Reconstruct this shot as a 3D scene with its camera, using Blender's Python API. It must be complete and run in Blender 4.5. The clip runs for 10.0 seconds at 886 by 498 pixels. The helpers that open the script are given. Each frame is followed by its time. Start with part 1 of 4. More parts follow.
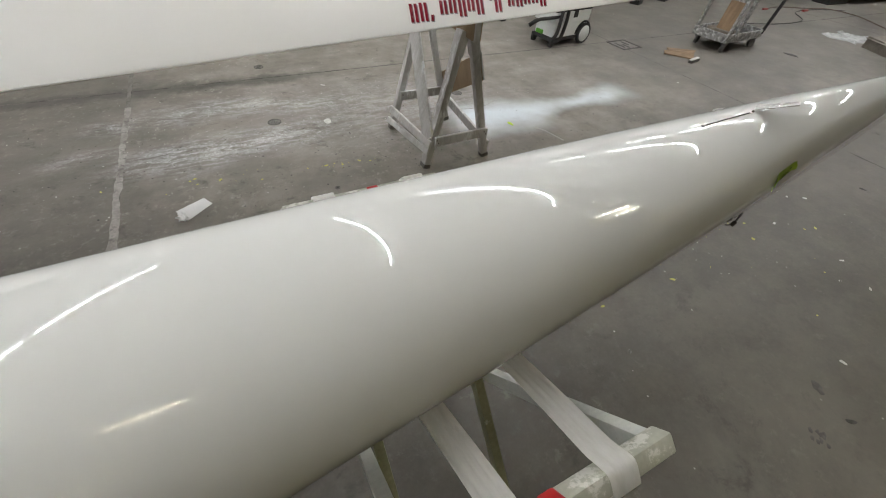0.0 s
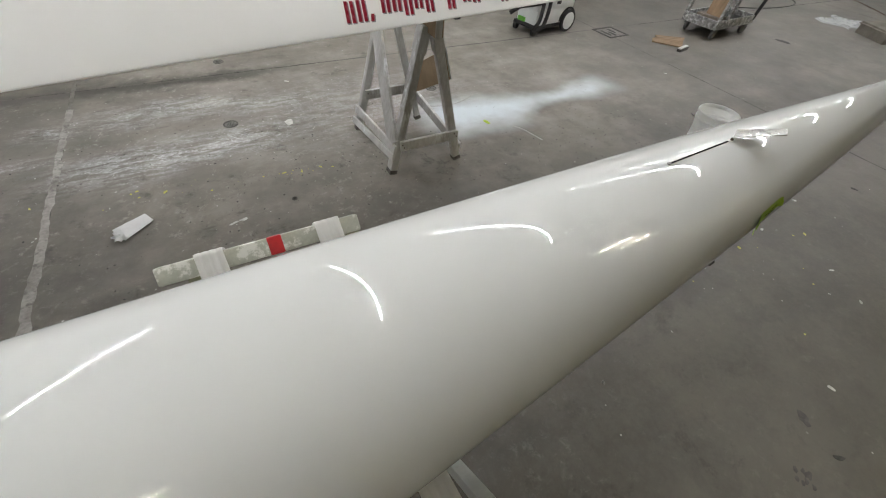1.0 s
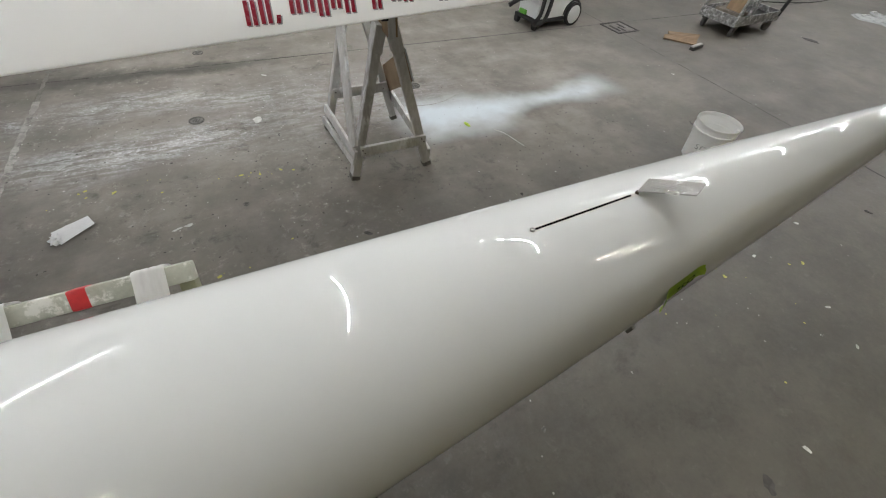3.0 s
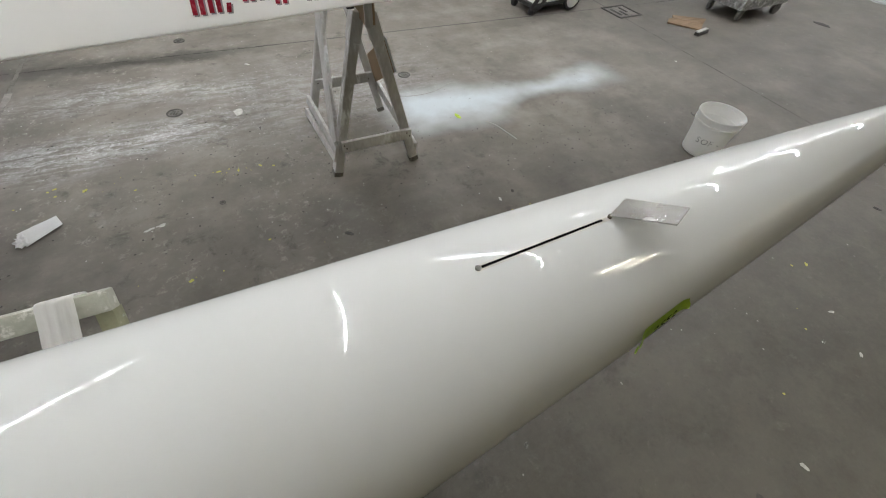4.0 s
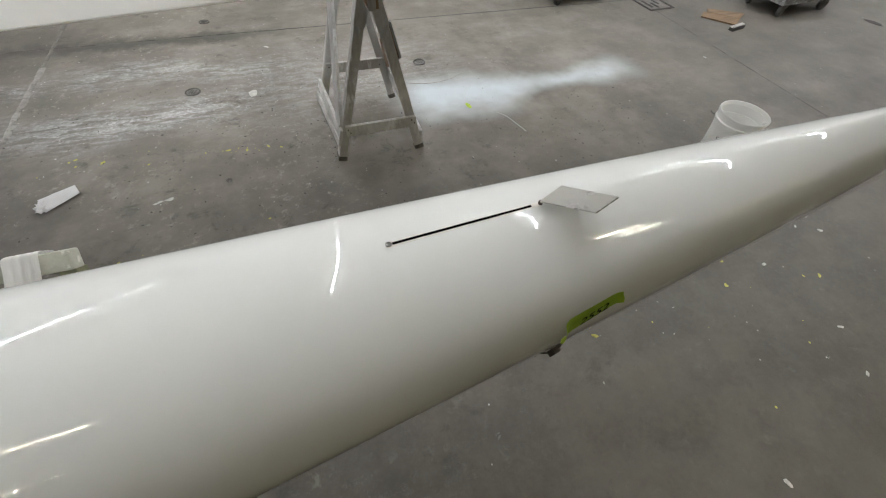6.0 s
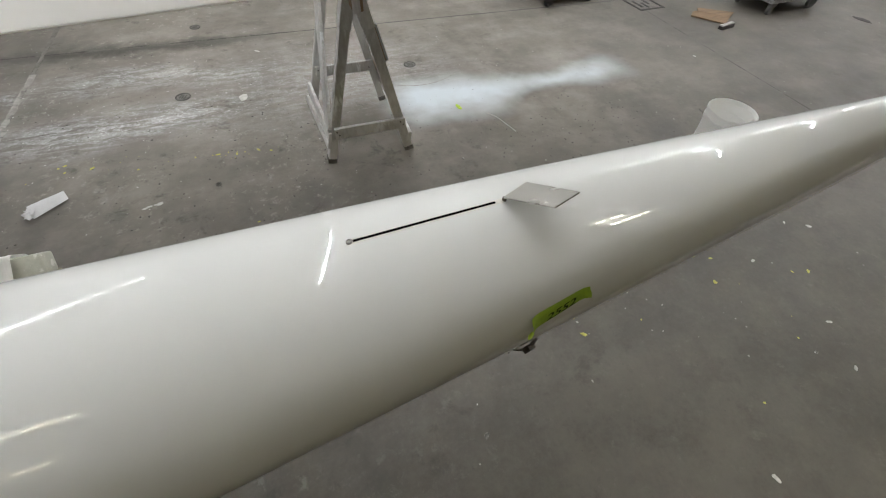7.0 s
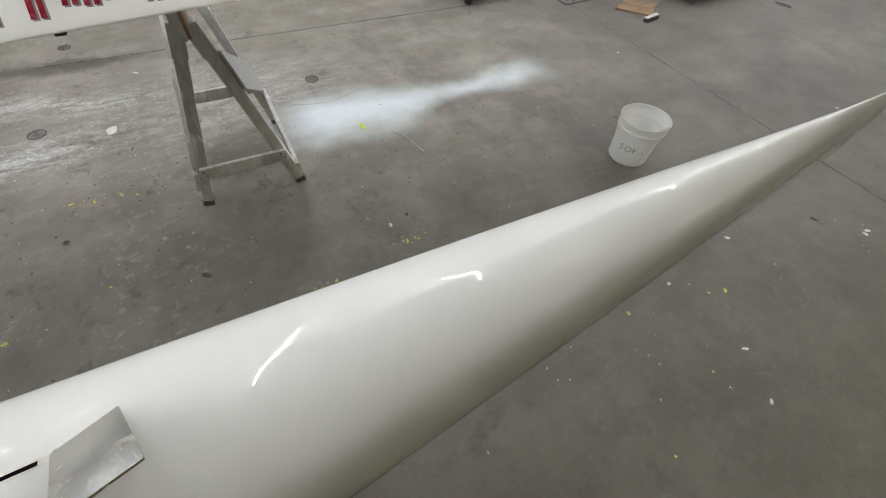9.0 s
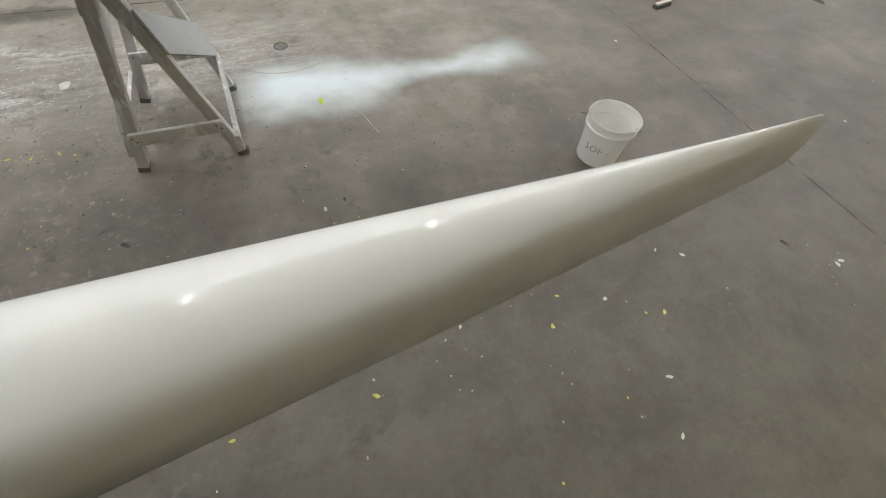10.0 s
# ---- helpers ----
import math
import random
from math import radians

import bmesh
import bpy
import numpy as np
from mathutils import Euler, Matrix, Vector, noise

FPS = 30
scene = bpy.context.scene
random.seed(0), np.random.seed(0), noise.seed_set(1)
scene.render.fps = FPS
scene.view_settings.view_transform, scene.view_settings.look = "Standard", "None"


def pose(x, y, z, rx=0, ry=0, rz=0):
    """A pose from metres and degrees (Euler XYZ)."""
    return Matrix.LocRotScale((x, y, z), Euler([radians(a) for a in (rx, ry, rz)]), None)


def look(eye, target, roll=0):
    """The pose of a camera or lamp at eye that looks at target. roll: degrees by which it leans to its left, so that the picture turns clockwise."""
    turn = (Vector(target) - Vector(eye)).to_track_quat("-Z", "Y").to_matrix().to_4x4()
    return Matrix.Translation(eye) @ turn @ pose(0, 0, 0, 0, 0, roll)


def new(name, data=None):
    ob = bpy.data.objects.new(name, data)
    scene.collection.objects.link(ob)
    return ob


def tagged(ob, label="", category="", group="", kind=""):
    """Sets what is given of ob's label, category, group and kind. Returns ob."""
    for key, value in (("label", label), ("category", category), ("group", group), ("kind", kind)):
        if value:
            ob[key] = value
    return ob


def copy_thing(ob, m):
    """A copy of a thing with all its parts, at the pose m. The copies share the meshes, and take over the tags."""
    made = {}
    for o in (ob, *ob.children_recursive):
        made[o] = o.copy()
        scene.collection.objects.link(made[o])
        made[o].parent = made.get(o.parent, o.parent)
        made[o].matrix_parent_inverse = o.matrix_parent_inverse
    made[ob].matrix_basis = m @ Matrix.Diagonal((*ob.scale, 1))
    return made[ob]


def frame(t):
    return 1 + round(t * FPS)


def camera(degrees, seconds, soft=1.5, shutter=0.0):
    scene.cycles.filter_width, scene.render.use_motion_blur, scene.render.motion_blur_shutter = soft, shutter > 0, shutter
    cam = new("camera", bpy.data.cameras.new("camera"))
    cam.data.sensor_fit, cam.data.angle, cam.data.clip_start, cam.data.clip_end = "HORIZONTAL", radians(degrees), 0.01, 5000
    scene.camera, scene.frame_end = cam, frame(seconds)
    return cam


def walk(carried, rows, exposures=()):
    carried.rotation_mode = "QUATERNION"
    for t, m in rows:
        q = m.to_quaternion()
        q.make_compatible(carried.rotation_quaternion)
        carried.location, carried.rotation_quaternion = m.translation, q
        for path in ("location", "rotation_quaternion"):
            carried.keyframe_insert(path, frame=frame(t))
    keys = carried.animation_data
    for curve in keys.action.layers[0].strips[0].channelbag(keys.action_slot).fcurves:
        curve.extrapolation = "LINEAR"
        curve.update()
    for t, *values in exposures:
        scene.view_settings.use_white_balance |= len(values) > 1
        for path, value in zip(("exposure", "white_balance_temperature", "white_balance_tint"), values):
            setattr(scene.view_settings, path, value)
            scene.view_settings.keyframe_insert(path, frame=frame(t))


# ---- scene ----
cam = camera(98.0, 10.0, soft=1.1)
PATH = [
    (0, (0.018, -0.097, 1.606), (0.742, 1.118, 0.192), 5.9),
    (0.5, (0.169, -0.015, 1.61), (0.909, 1.175, 0.183), 6.2),
    (1, (0.284, 0.043, 1.609), (1.015, 1.201, 0.151), 6.1),
    (1.5, (0.415, 0.062, 1.609), (1.101, 1.229, 0.137), 5.8),
    (2, (0.542, 0.059, 1.624), (1.196, 1.239, 0.148), 5.9),
    (2.5, (0.625, 0.047, 1.624), (1.273, 1.222, 0.14), 5.9),
    (3.8, (0.806, 0.152, 1.596), (1.426, 1.284, 0.069), 5.8),
    (4, (0.835, 0.149, 1.595), (1.447, 1.272, 0.058), 5.7),
    (4.5, (0.902, 0.118, 1.595), (1.478, 1.239, 0.042), 5.8),
    (5, (0.935, 0.094, 1.596), (1.468, 1.22, 0.031), 5.7),
    (5.5, (0.955, 0.086, 1.594), (1.457, 1.219, 0.024), 5.5),
    (7, (1.012, 0.053, 1.593), (1.515, 1.196, 0.031), 4.5),
    (7.5, (1.079, 0.044, 1.608), (1.61, 1.184, 0.053), 4.5),
    (8, (1.193, 0.092, 1.599), (1.762, 1.227, 0.053), 4.5),
    (8.5, (1.371, 0.174, 1.595), (1.982, 1.283, 0.046), 4.9),
    (9, (1.536, 0.207, 1.595), (2.143, 1.274, 0.016), 4.6),
    (9.5, (1.746, 0.184, 1.592), (2.299, 1.223, -0.025), 5.6),
    (10, (1.976, 0.148, 1.597), (2.479, 1.158, -0.054), 7.3),
]
walk(cam, [(t, look(eye, target, roll)) for t, eye, target, roll in PATH],
     exposures=((0.0, -0.02, 6640, 10), (2.0, -0.03, 6500, 10), (7.0, 0.04, 6540, 10), (8.5, 0.06, 6520, 10), (9.5, 0.12, 6580, 9), (10.0, 0.21, 6720, 8)))

# ---- light ----
world = bpy.data.worlds.new("world")
scene.world = world
world.use_nodes = True
world.node_tree.nodes["Background"].inputs[0].default_value = (0.75, 0.8, 0.85, 1)
world.node_tree.nodes["Background"].inputs[1].default_value = 0.01
TUBE_POWER = 150.0
TUBE_COLOUR = (0.958, 0.976, 1.0)
CEILING_Z, LAMP_Z = 4.4, 4.1


# ---- materials ----
def nodes_of(name):
    m = bpy.data.materials.new(name)
    m.use_nodes = True
    t = m.node_tree
    return m, t, t.nodes["Principled BSDF"]


def add(t, kind, **values):
    n = t.nodes.new(kind)
    for k, v in values.items():
        if k in n.inputs:
            n.inputs[k].default_value = v
    return n


def math_node(t, op, a, b=None, c=None, clamp=False):
    n = t.nodes.new("ShaderNodeMath")
    n.operation, n.use_clamp = op, clamp
    for i, v in enumerate((a, b, c)):
        if v is None:
            continue
        if isinstance(v, (int, float)):
            n.inputs[i].default_value = v
        else:
            t.links.new(v, n.inputs[i])
    return n.outputs[0]


def mix_node(t, fac, a, b):
    n = t.nodes.new("ShaderNodeMix")
    n.data_type = "RGBA"
    for i, v in ((0, fac), (6, a), (7, b)):
        if isinstance(v, (int, float)):
            n.inputs[i].default_value = v
        elif isinstance(v, tuple):
            n.inputs[i].default_value = (*v, 1)
        else:
            t.links.new(v, n.inputs[i])
    return n.outputs[2]


def ramp(t, value, lo, hi):
    n = t.nodes.new("ShaderNodeMapRange")
    n.interpolation_type = "SMOOTHSTEP"
    n.inputs[1].default_value, n.inputs[2].default_value = lo, hi
    t.links.new(value, n.inputs[0])
    return n.outputs[0]


def noise_node(t, vec, scale, detail=4.0, rough=0.55, distort=0.0):
    n = t.nodes.new("ShaderNodeTexNoise")
    n.inputs["Scale"].default_value, n.inputs["Detail"].default_value = scale, detail
    n.inputs["Roughness"].default_value, n.inputs["Distortion"].default_value = rough, distort
    t.links.new(vec, n.inputs["Vector"])
    return n.outputs["Fac"]


def surface(name, dark, light, rough=0.6, metal=0.0, scale=6.0, fine=90.0, bump=0.1, coat=0.0, worn=None, worn_at=(0.6, 0.7), stretch=None, spread=0.0, ior=1.5):
    """A surface of two tones with a broad and a fine grain; worn: a third colour in patches; stretch: grain drawn out along an axis."""
    m, t, p = nodes_of(name)
    tc = t.nodes.new("ShaderNodeTexCoord").outputs["Object"]
    if stretch:
        mp = t.nodes.new("ShaderNodeMapping")
        mp.inputs["Scale"].default_value = stretch
        t.links.new(tc, mp.inputs["Vector"])
        tc = mp.outputs[0]
    broad, grain = noise_node(t, tc, scale), noise_node(t, tc, fine, 3.0)
    both = math_node(t, "ADD", math_node(t, "MULTIPLY", broad, 0.65), math_node(t, "MULTIPLY", grain, 0.35))
    col = mix_node(t, ramp(t, both, 0.32, 0.68), dark, light)
    if spread:
        rnd = t.nodes.new("ShaderNodeObjectInfo").outputs["Random"]
        col = mix_node(t, math_node(t, "MULTIPLY", rnd, spread), col, tuple(0.5 * c for c in dark))
    if worn:
        patch = noise_node(t, tc, scale * 1.7, 6.0, 0.7)
        col = mix_node(t, ramp(t, patch, *worn_at), col, worn)
    t.links.new(col, p.inputs["Base Color"])
    p.inputs["Metallic"].default_value = metal
    p.inputs["IOR"].default_value = ior
    rr = t.nodes.new("ShaderNodeMapRange")
    rr.inputs[3].default_value, rr.inputs[4].default_value = max(rough - 0.08, 0.02), min(rough + 0.1, 1)
    t.links.new(grain, rr.inputs[0])
    t.links.new(rr.outputs[0], p.inputs["Roughness"])
    p.inputs["Coat Weight"].default_value = coat
    p.inputs["Coat Roughness"].default_value = 0.03
    if bump:
        b = t.nodes.new("ShaderNodeBump")
        b.inputs["Strength"].default_value, b.inputs["Distance"].default_value = bump, 0.004
        t.links.new(both, b.inputs["Height"])
        t.links.new(b.outputs[0], p.inputs["Normal"])
    return m


def glowing(name, colour, power):
    m, t, p = nodes_of(name)
    p.inputs["Base Color"].default_value = (0.8, 0.8, 0.8, 1)
    p.inputs["Emission Color"].default_value = (*colour, 1)
    p.inputs["Emission Strength"].default_value = power
    return m


# middle x and y, half length, half width, slant, strength
DUST_BANDS = ((-0.08, 2.86, 1.05, 0.33, 0.10, 1.0), (0.15, 3.46, 1.3, 0.28, -0.06, 0.72), (-0.95, 3.40, 0.25, 0.20, 0.0, 0.5), (-1.05, 2.98, 0.35, 0.16, 0.0, 0.38), (1.3, 3.15, 1.4, 0.85, 0.0, 0.40))


def concrete():
    """Worn grey workshop concrete: mottled, with sanding dust, old paint specks, a white overspray and a dust film that
    also carries painted light.
    """
    m, t, p = nodes_of("workshop_concrete")
    geo = t.nodes.new("ShaderNodeNewGeometry").outputs["Position"]
    sep = t.nodes.new("ShaderNodeSeparateXYZ")
    t.links.new(geo, sep.inputs[0])
    x, y = sep.outputs[0], sep.outputs[1]
    n1, n2, n3 = noise_node(t, geo, 0.8, 5.0, 0.6, 0.1), noise_node(t, geo, 5.0, 7.0, 0.66, 0.1), noise_node(t, geo, 42.0, 5.0, 0.75)
    mott = math_node(t, "ADD", math_node(t, "MULTIPLY", n1, 0.45), math_node(t, "ADD", math_node(t, "MULTIPLY", n2, 0.38), math_node(t, "MULTIPLY", n3, 0.17)))
    col = mix_node(t, ramp(t, mott, 0.38, 0.61), (0.040, 0.035, 0.027), (0.098, 0.088, 0.071))
    # sweeping marks: grain drawn out along the boats
    mp = t.nodes.new("ShaderNodeMapping")
    mp.inputs["Scale"].default_value = (0.45, 1.8, 1.0)
    mp.inputs["Rotation"].default_value = (0, 0, -0.12)
    t.links.new(geo, mp.inputs["Vector"])
    swept = ramp(t, noise_node(t, mp.outputs[0], 2.4, 4.0, 0.6), 0.40, 0.78)
    # pale dust film; also paints in the brighter light beyond the near boat
    dust_light = math_node(t, "ADD", 0.22, math_node(t, "MULTIPLY", ramp(t, math_node(t, "ADD", y, math_node(t, "MULTIPLY", n1, 1.5)), 1.5, 3.2), 0.95))
    dust_light = math_node(t, "MULTIPLY", dust_light, math_node(t, "SUBTRACT", 1.0, math_node(t, "MULTIPLY", ramp(t, x, 2.9, 5.4), 0.70)))
    # painted light: lifts the colour of the near floor on the right
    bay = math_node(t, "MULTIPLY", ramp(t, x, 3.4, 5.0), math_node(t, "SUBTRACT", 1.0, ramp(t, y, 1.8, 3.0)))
    dust_light = math_node(t, "ADD", dust_light, math_node(t, "MULTIPLY", bay, 0.21))
    # weaker film past the pale joint
    side = math_node(t, "ADD", x, math_node(t, "MULTIPLY", math_node(t, "SUBTRACT", n2, 0.5), 0.8))
    dust_light = math_node(t, "MULTIPLY", dust_light, math_node(t, "ADD", 0.40, math_node(t, "MULTIPLY", ramp(t, side, -1.1, 0.0), 0.60)))
    film = ramp(t, noise_node(t, geo, 2.2, 8.0, 0.66, 0.15), 0.36, 0.76)
    cover = math_node(t, "MULTIPLY", math_node(t, "ADD", math_node(t, "MULTIPLY", film, 0.42), math_node(t, "ADD", math_node(t, "MULTIPLY", swept, 0.14), 0.37)), dust_light)
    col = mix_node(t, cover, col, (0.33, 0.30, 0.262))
    # scraped, pitted skin: pale worn flecks in loose fields
    scrape = ramp(t, noise_node(t, geo, 17.0, 9.0, 0.78, 0.3), 0.53, 0.66)
    field = ramp(t, noise_node(t, geo, 1.7, 4.0, 0.6), 0.40, 0.62)
    col = mix_node(t, math_node(t, "MULTIPLY", math_node(t, "MULTIPLY", scrape, field), math_node(t, "MULTIPLY", math_node(t, "ADD", math_node(t, "MULTIPLY", dust_light, 0.9), 0.06), math_node(t, "SUBTRACT", 1.0, math_node(t, "MULTIPLY", ramp(t, x, 1.0, 2.0), 0.85)))), col, (0.38, 0.36, 0.32))
    # small scuffs, pale and dark
    scuff = ramp(t, noise_node(t, geo, 13.0, 8.0, 0.76, 0.25), 0.56, 0.70)
    col = mix_node(t, math_node(t, "MULTIPLY", scuff, math_node(t, "ADD", 0.10, math_node(t, "MULTIPLY", dust_light, 0.16))), col, (0.33, 0.315, 0.285))
    mp2 = t.nodes.new("ShaderNodeMapping")
    mp2.inputs["Location"].default_value = (7.3, 2.1, 0.4)
    t.links.new(geo, mp2.inputs["Vector"])
    grime = ramp(t, noise_node(t, mp2.outputs[0], 6.5, 8.0, 0.72, 0.3), 0.55, 0.70)
    col = mix_node(t, math_node(t, "MULTIPLY", grime, math_node(t, "SUBTRACT", 0.60, math_node(t, "MULTIPLY", ramp(t, x, 1.4, 2.6), 0.33))), col, (0.040, 0.036, 0.030))
    # brown and dark smudges
    smudge = ramp(t, noise_node(t, geo, 1.3, 5.0, 0.62, 0.1), 0.54, 0.74)
    col = mix_node(t, math_node(t, "MULTIPLY", smudge, 0.5), col, (0.075, 0.066, 0.054))
    # sanding dust: two soft speckled bands along the far boat and a patch by the joint
    wob = math_node(t, "MULTIPLY", math_node(t, "SUBTRACT", noise_node(t, geo, 1.6, 3.0), 0.5), 0.5)
    yy = math_node(t, "ADD", y, wob)
    cover = None
    for cx, cy, lx, ly, tilt, force in DUST_BANDS:
        du = math_node(t, "ABSOLUTE", math_node(t, "DIVIDE", math_node(t, "SUBTRACT", x, cx), lx))
        dv = math_node(t, "ABSOLUTE", math_node(t, "DIVIDE", math_node(t, "SUBTRACT", math_node(t, "SUBTRACT", yy, math_node(t, "MULTIPLY", x, tilt)), cy), ly))
        one = math_node(t, "MULTIPLY", math_node(t, "MULTIPLY", math_node(t, "SUBTRACT", 1.0, ramp(t, du, 0.15, 1.0)), math_node(t, "SUBTRACT", 1.0, ramp(t, dv, 0.0, 1.0))), force)
        cover = one if cover is None else math_node(t, "MAXIMUM", cover, one)
    veil = ramp(t, noise_node(t, mp.outputs[0], 9.0, 8.0, 0.78, 0.6), 0.42, 0.60)
    speck = ramp(t, noise_node(t, geo, 30.0, 6.0, 0.80), 0.52, 0.56)
    dust = math_node(t, "ADD", math_node(t, "MULTIPLY", veil, 0.60), math_node(t, "MULTIPLY", math_node(t, "MULTIPLY", speck, math_node(t, "ADD", veil, 0.25)), 0.7), clamp=True)
    col = mix_node(t, math_node(t, "MULTIPLY", cover, dust), col, (0.64, 0.64, 0.65))
    # dark damp stain along the cracked joint
    gap = math_node(t, "ABSOLUTE", math_node(t, "SUBTRACT", math_node(t, "ADD", y, math_node(t, "MULTIPLY", math_node(t, "SUBTRACT", n2, 0.5), 0.35)), 4.02))
    stain = math_node(t, "MULTIPLY", math_node(t, "SUBTRACT", 1.0, ramp(t, gap, 0.02, 0.16)), math_node(t, "SUBTRACT", 1.0, ramp(t, x, 0.2, 1.6)))
    col = mix_node(t, math_node(t, "MULTIPLY", stain, 0.75), col, (0.050, 0.045, 0.038))
    # white overspray: wide by the trestle, drawn out to a thin tail
    half = math_node(t, "ADD", math_node(t, "MULTIPLY", math_node(t, "SUBTRACT", 1.0, ramp(t, x, 2.3, 2.85)), 0.17), math_node(t, "ADD", math_node(t, "MULTIPLY", ramp(t, x, 3.0, 3.4), 0.06), 0.16))
    cy = math_node(t, "ADD", math_node(t, "MULTIPLY", ramp(t, x, 2.5, 3.4), 0.06), 2.63)
    sway = math_node(t, "MULTIPLY", math_node(t, "SUBTRACT", noise_node(t, geo, 2.3, 3.0), 0.5), 0.28)
    off = math_node(t, "ABSOLUTE", math_node(t, "SUBTRACT", math_node(t, "ADD", y, sway), cy))
    across = math_node(t, "SUBTRACT", 1.0, ramp(t, math_node(t, "DIVIDE", off, half), 0.0, 1.25))
    along = math_node(t, "MULTIPLY", math_node(t, "MULTIPLY", ramp(t, x, 1.48, 1.9), math_node(t, "SUBTRACT", 1.0, ramp(t, x, 3.45, 3.95))), math_node(t, "SUBTRACT", 1.0, math_node(t, "MULTIPLY", ramp(t, x, 2.25, 2.8), 0.25)))
    cloud = ramp(t, noise_node(t, geo, 3.5, 4.0, 0.55, 0.3), 0.25, 0.7)
    spray = math_node(t, "MULTIPLY", math_node(t, "MULTIPLY", across, along), math_node(t, "ADD", math_node(t, "MULTIPLY", cloud, 0.40), 0.74), clamp=True)
    col = mix_node(t, math_node(t, "MULTIPLY", spray, 0.95), col, (0.74, 0.81, 0.85))
    # small hard specks of old paint everywhere
    v = t.nodes.new("ShaderNodeTexVoronoi")
    v.inputs["Scale"].default_value = 9.0
    t.links.new(geo, v.inputs["Vector"])
    tiny = math_node(t, "SUBTRACT", 1.0, ramp(t, v.outputs["Distance"], 0.035, 0.06))
    some = ramp(t, noise_node(t, geo, 1.3, 2.0), 0.5, 0.62)
    col = mix_node(t, math_node(t, "MULTIPLY", math_node(t, "MULTIPLY", tiny, some), 0.7), col, (0.55, 0.54, 0.50))
    v2 = t.nodes.new("ShaderNodeTexVoronoi")
    v2.inputs["Scale"].default_value = 14.0
    t.links.new(geo, v2.inputs["Vector"])
    pit = math_node(t, "SUBTRACT", 1.0, ramp(t, v2.outputs["Distance"], 0.03, 0.07))
    col = mix_node(t, math_node(t, "MULTIPLY", math_node(t, "MULTIPLY", pit, math_node(t, "SUBTRACT", 1.0, some)), 0.6), col, (0.07, 0.065, 0.06))
    t.links.new(col, p.inputs["Base Color"])
    rr = t.nodes.new("ShaderNodeMapRange")
    rr.inputs[3].default_value, rr.inputs[4].default_value = 0.42, 0.75
    t.links.new(n2, rr.inputs[0])
    t.links.new(rr.outputs[0], p.inputs["Roughness"])
    b = t.nodes.new("ShaderNodeBump")
    b.inputs["Strength"].default_value, b.inputs["Distance"].default_value = 0.35, 0.004
    t.links.new(mott, b.inputs["Height"])
    t.links.new(b.outputs[0], p.inputs["Normal"])
    return m


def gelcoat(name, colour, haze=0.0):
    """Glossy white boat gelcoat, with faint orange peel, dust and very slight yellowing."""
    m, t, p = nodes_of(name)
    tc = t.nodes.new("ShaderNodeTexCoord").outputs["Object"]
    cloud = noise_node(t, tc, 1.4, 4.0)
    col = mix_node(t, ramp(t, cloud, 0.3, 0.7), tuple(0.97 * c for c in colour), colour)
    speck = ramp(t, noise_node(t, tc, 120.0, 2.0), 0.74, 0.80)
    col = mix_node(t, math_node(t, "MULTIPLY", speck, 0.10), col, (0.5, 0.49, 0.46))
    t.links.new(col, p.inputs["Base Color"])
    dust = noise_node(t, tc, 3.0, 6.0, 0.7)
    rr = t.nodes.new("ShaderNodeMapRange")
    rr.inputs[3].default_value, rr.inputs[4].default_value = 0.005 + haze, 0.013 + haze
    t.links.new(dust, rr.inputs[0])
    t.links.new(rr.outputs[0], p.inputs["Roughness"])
    p.inputs["Specular IOR Level"].default_value = 0.36
    b = t.nodes.new("ShaderNodeBump")
    b.inputs["Strength"].default_value, b.inputs["Distance"].default_value = 0.03, 0.002
    t.links.new(noise_node(t, tc, 9.0, 2.0), b.inputs["Height"])
    t.links.new(b.outputs[0], p.inputs["Normal"])
    return m


def thin_plastic(*args, **kw):
    """Milky plastic that lets some light through its thin wall."""
    m = surface(*args, **kw)
    p = m.node_tree.nodes["Principled BSDF"]
    p.inputs["Subsurface Weight"].default_value = 0.35
    p.inputs["Subsurface Radius"].default_value = (0.05, 0.05, 0.045)
    p.inputs["Subsurface Scale"].default_value = 1.0
    return m


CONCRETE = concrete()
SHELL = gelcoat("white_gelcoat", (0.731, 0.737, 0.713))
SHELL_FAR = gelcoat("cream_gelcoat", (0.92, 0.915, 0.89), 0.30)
WALL_PAINT = surface("wall_paint", (0.24, 0.23, 0.20), (0.30, 0.29, 0.26), 0.75, scale=1.5, bump=0.05)
CEILING_PAINT = surface("ceiling_paint", (0.46, 0.455, 0.44), (0.56, 0.555, 0.54), 0.85, scale=1.2, bump=0.05)
BOUNCE_WALL = surface("olive_bounce_wall", (0.25, 0.19, 0.01), (0.32, 0.245, 0.012), 0.8, scale=1.5)
FILLER_PALE = surface("pale_joint_filler", (0.22, 0.21, 0.19), (0.38, 0.36, 0.33), 0.9, scale=9, fine=60, bump=0.5, worn=(0.15, 0.14, 0.13), worn_at=(0.5, 0.66))
FILLER_FADED = surface("faded_joint_filler", (0.10, 0.094, 0.083), (0.21, 0.20, 0.18), 0.9, scale=9, fine=60, bump=0.4)
FILLER_MID = surface("grey_joint_filler", (0.09, 0.085, 0.078), (0.17, 0.16, 0.15), 0.9, scale=6, bump=0.3)
FILLER_DARK = surface("dark_joint_filler", (0.045, 0.042, 0.038), (0.10, 0.093, 0.083), 0.9, scale=5, bump=0.3, worn=(0.15, 0.14, 0.125), worn_at=(0.46, 0.60))
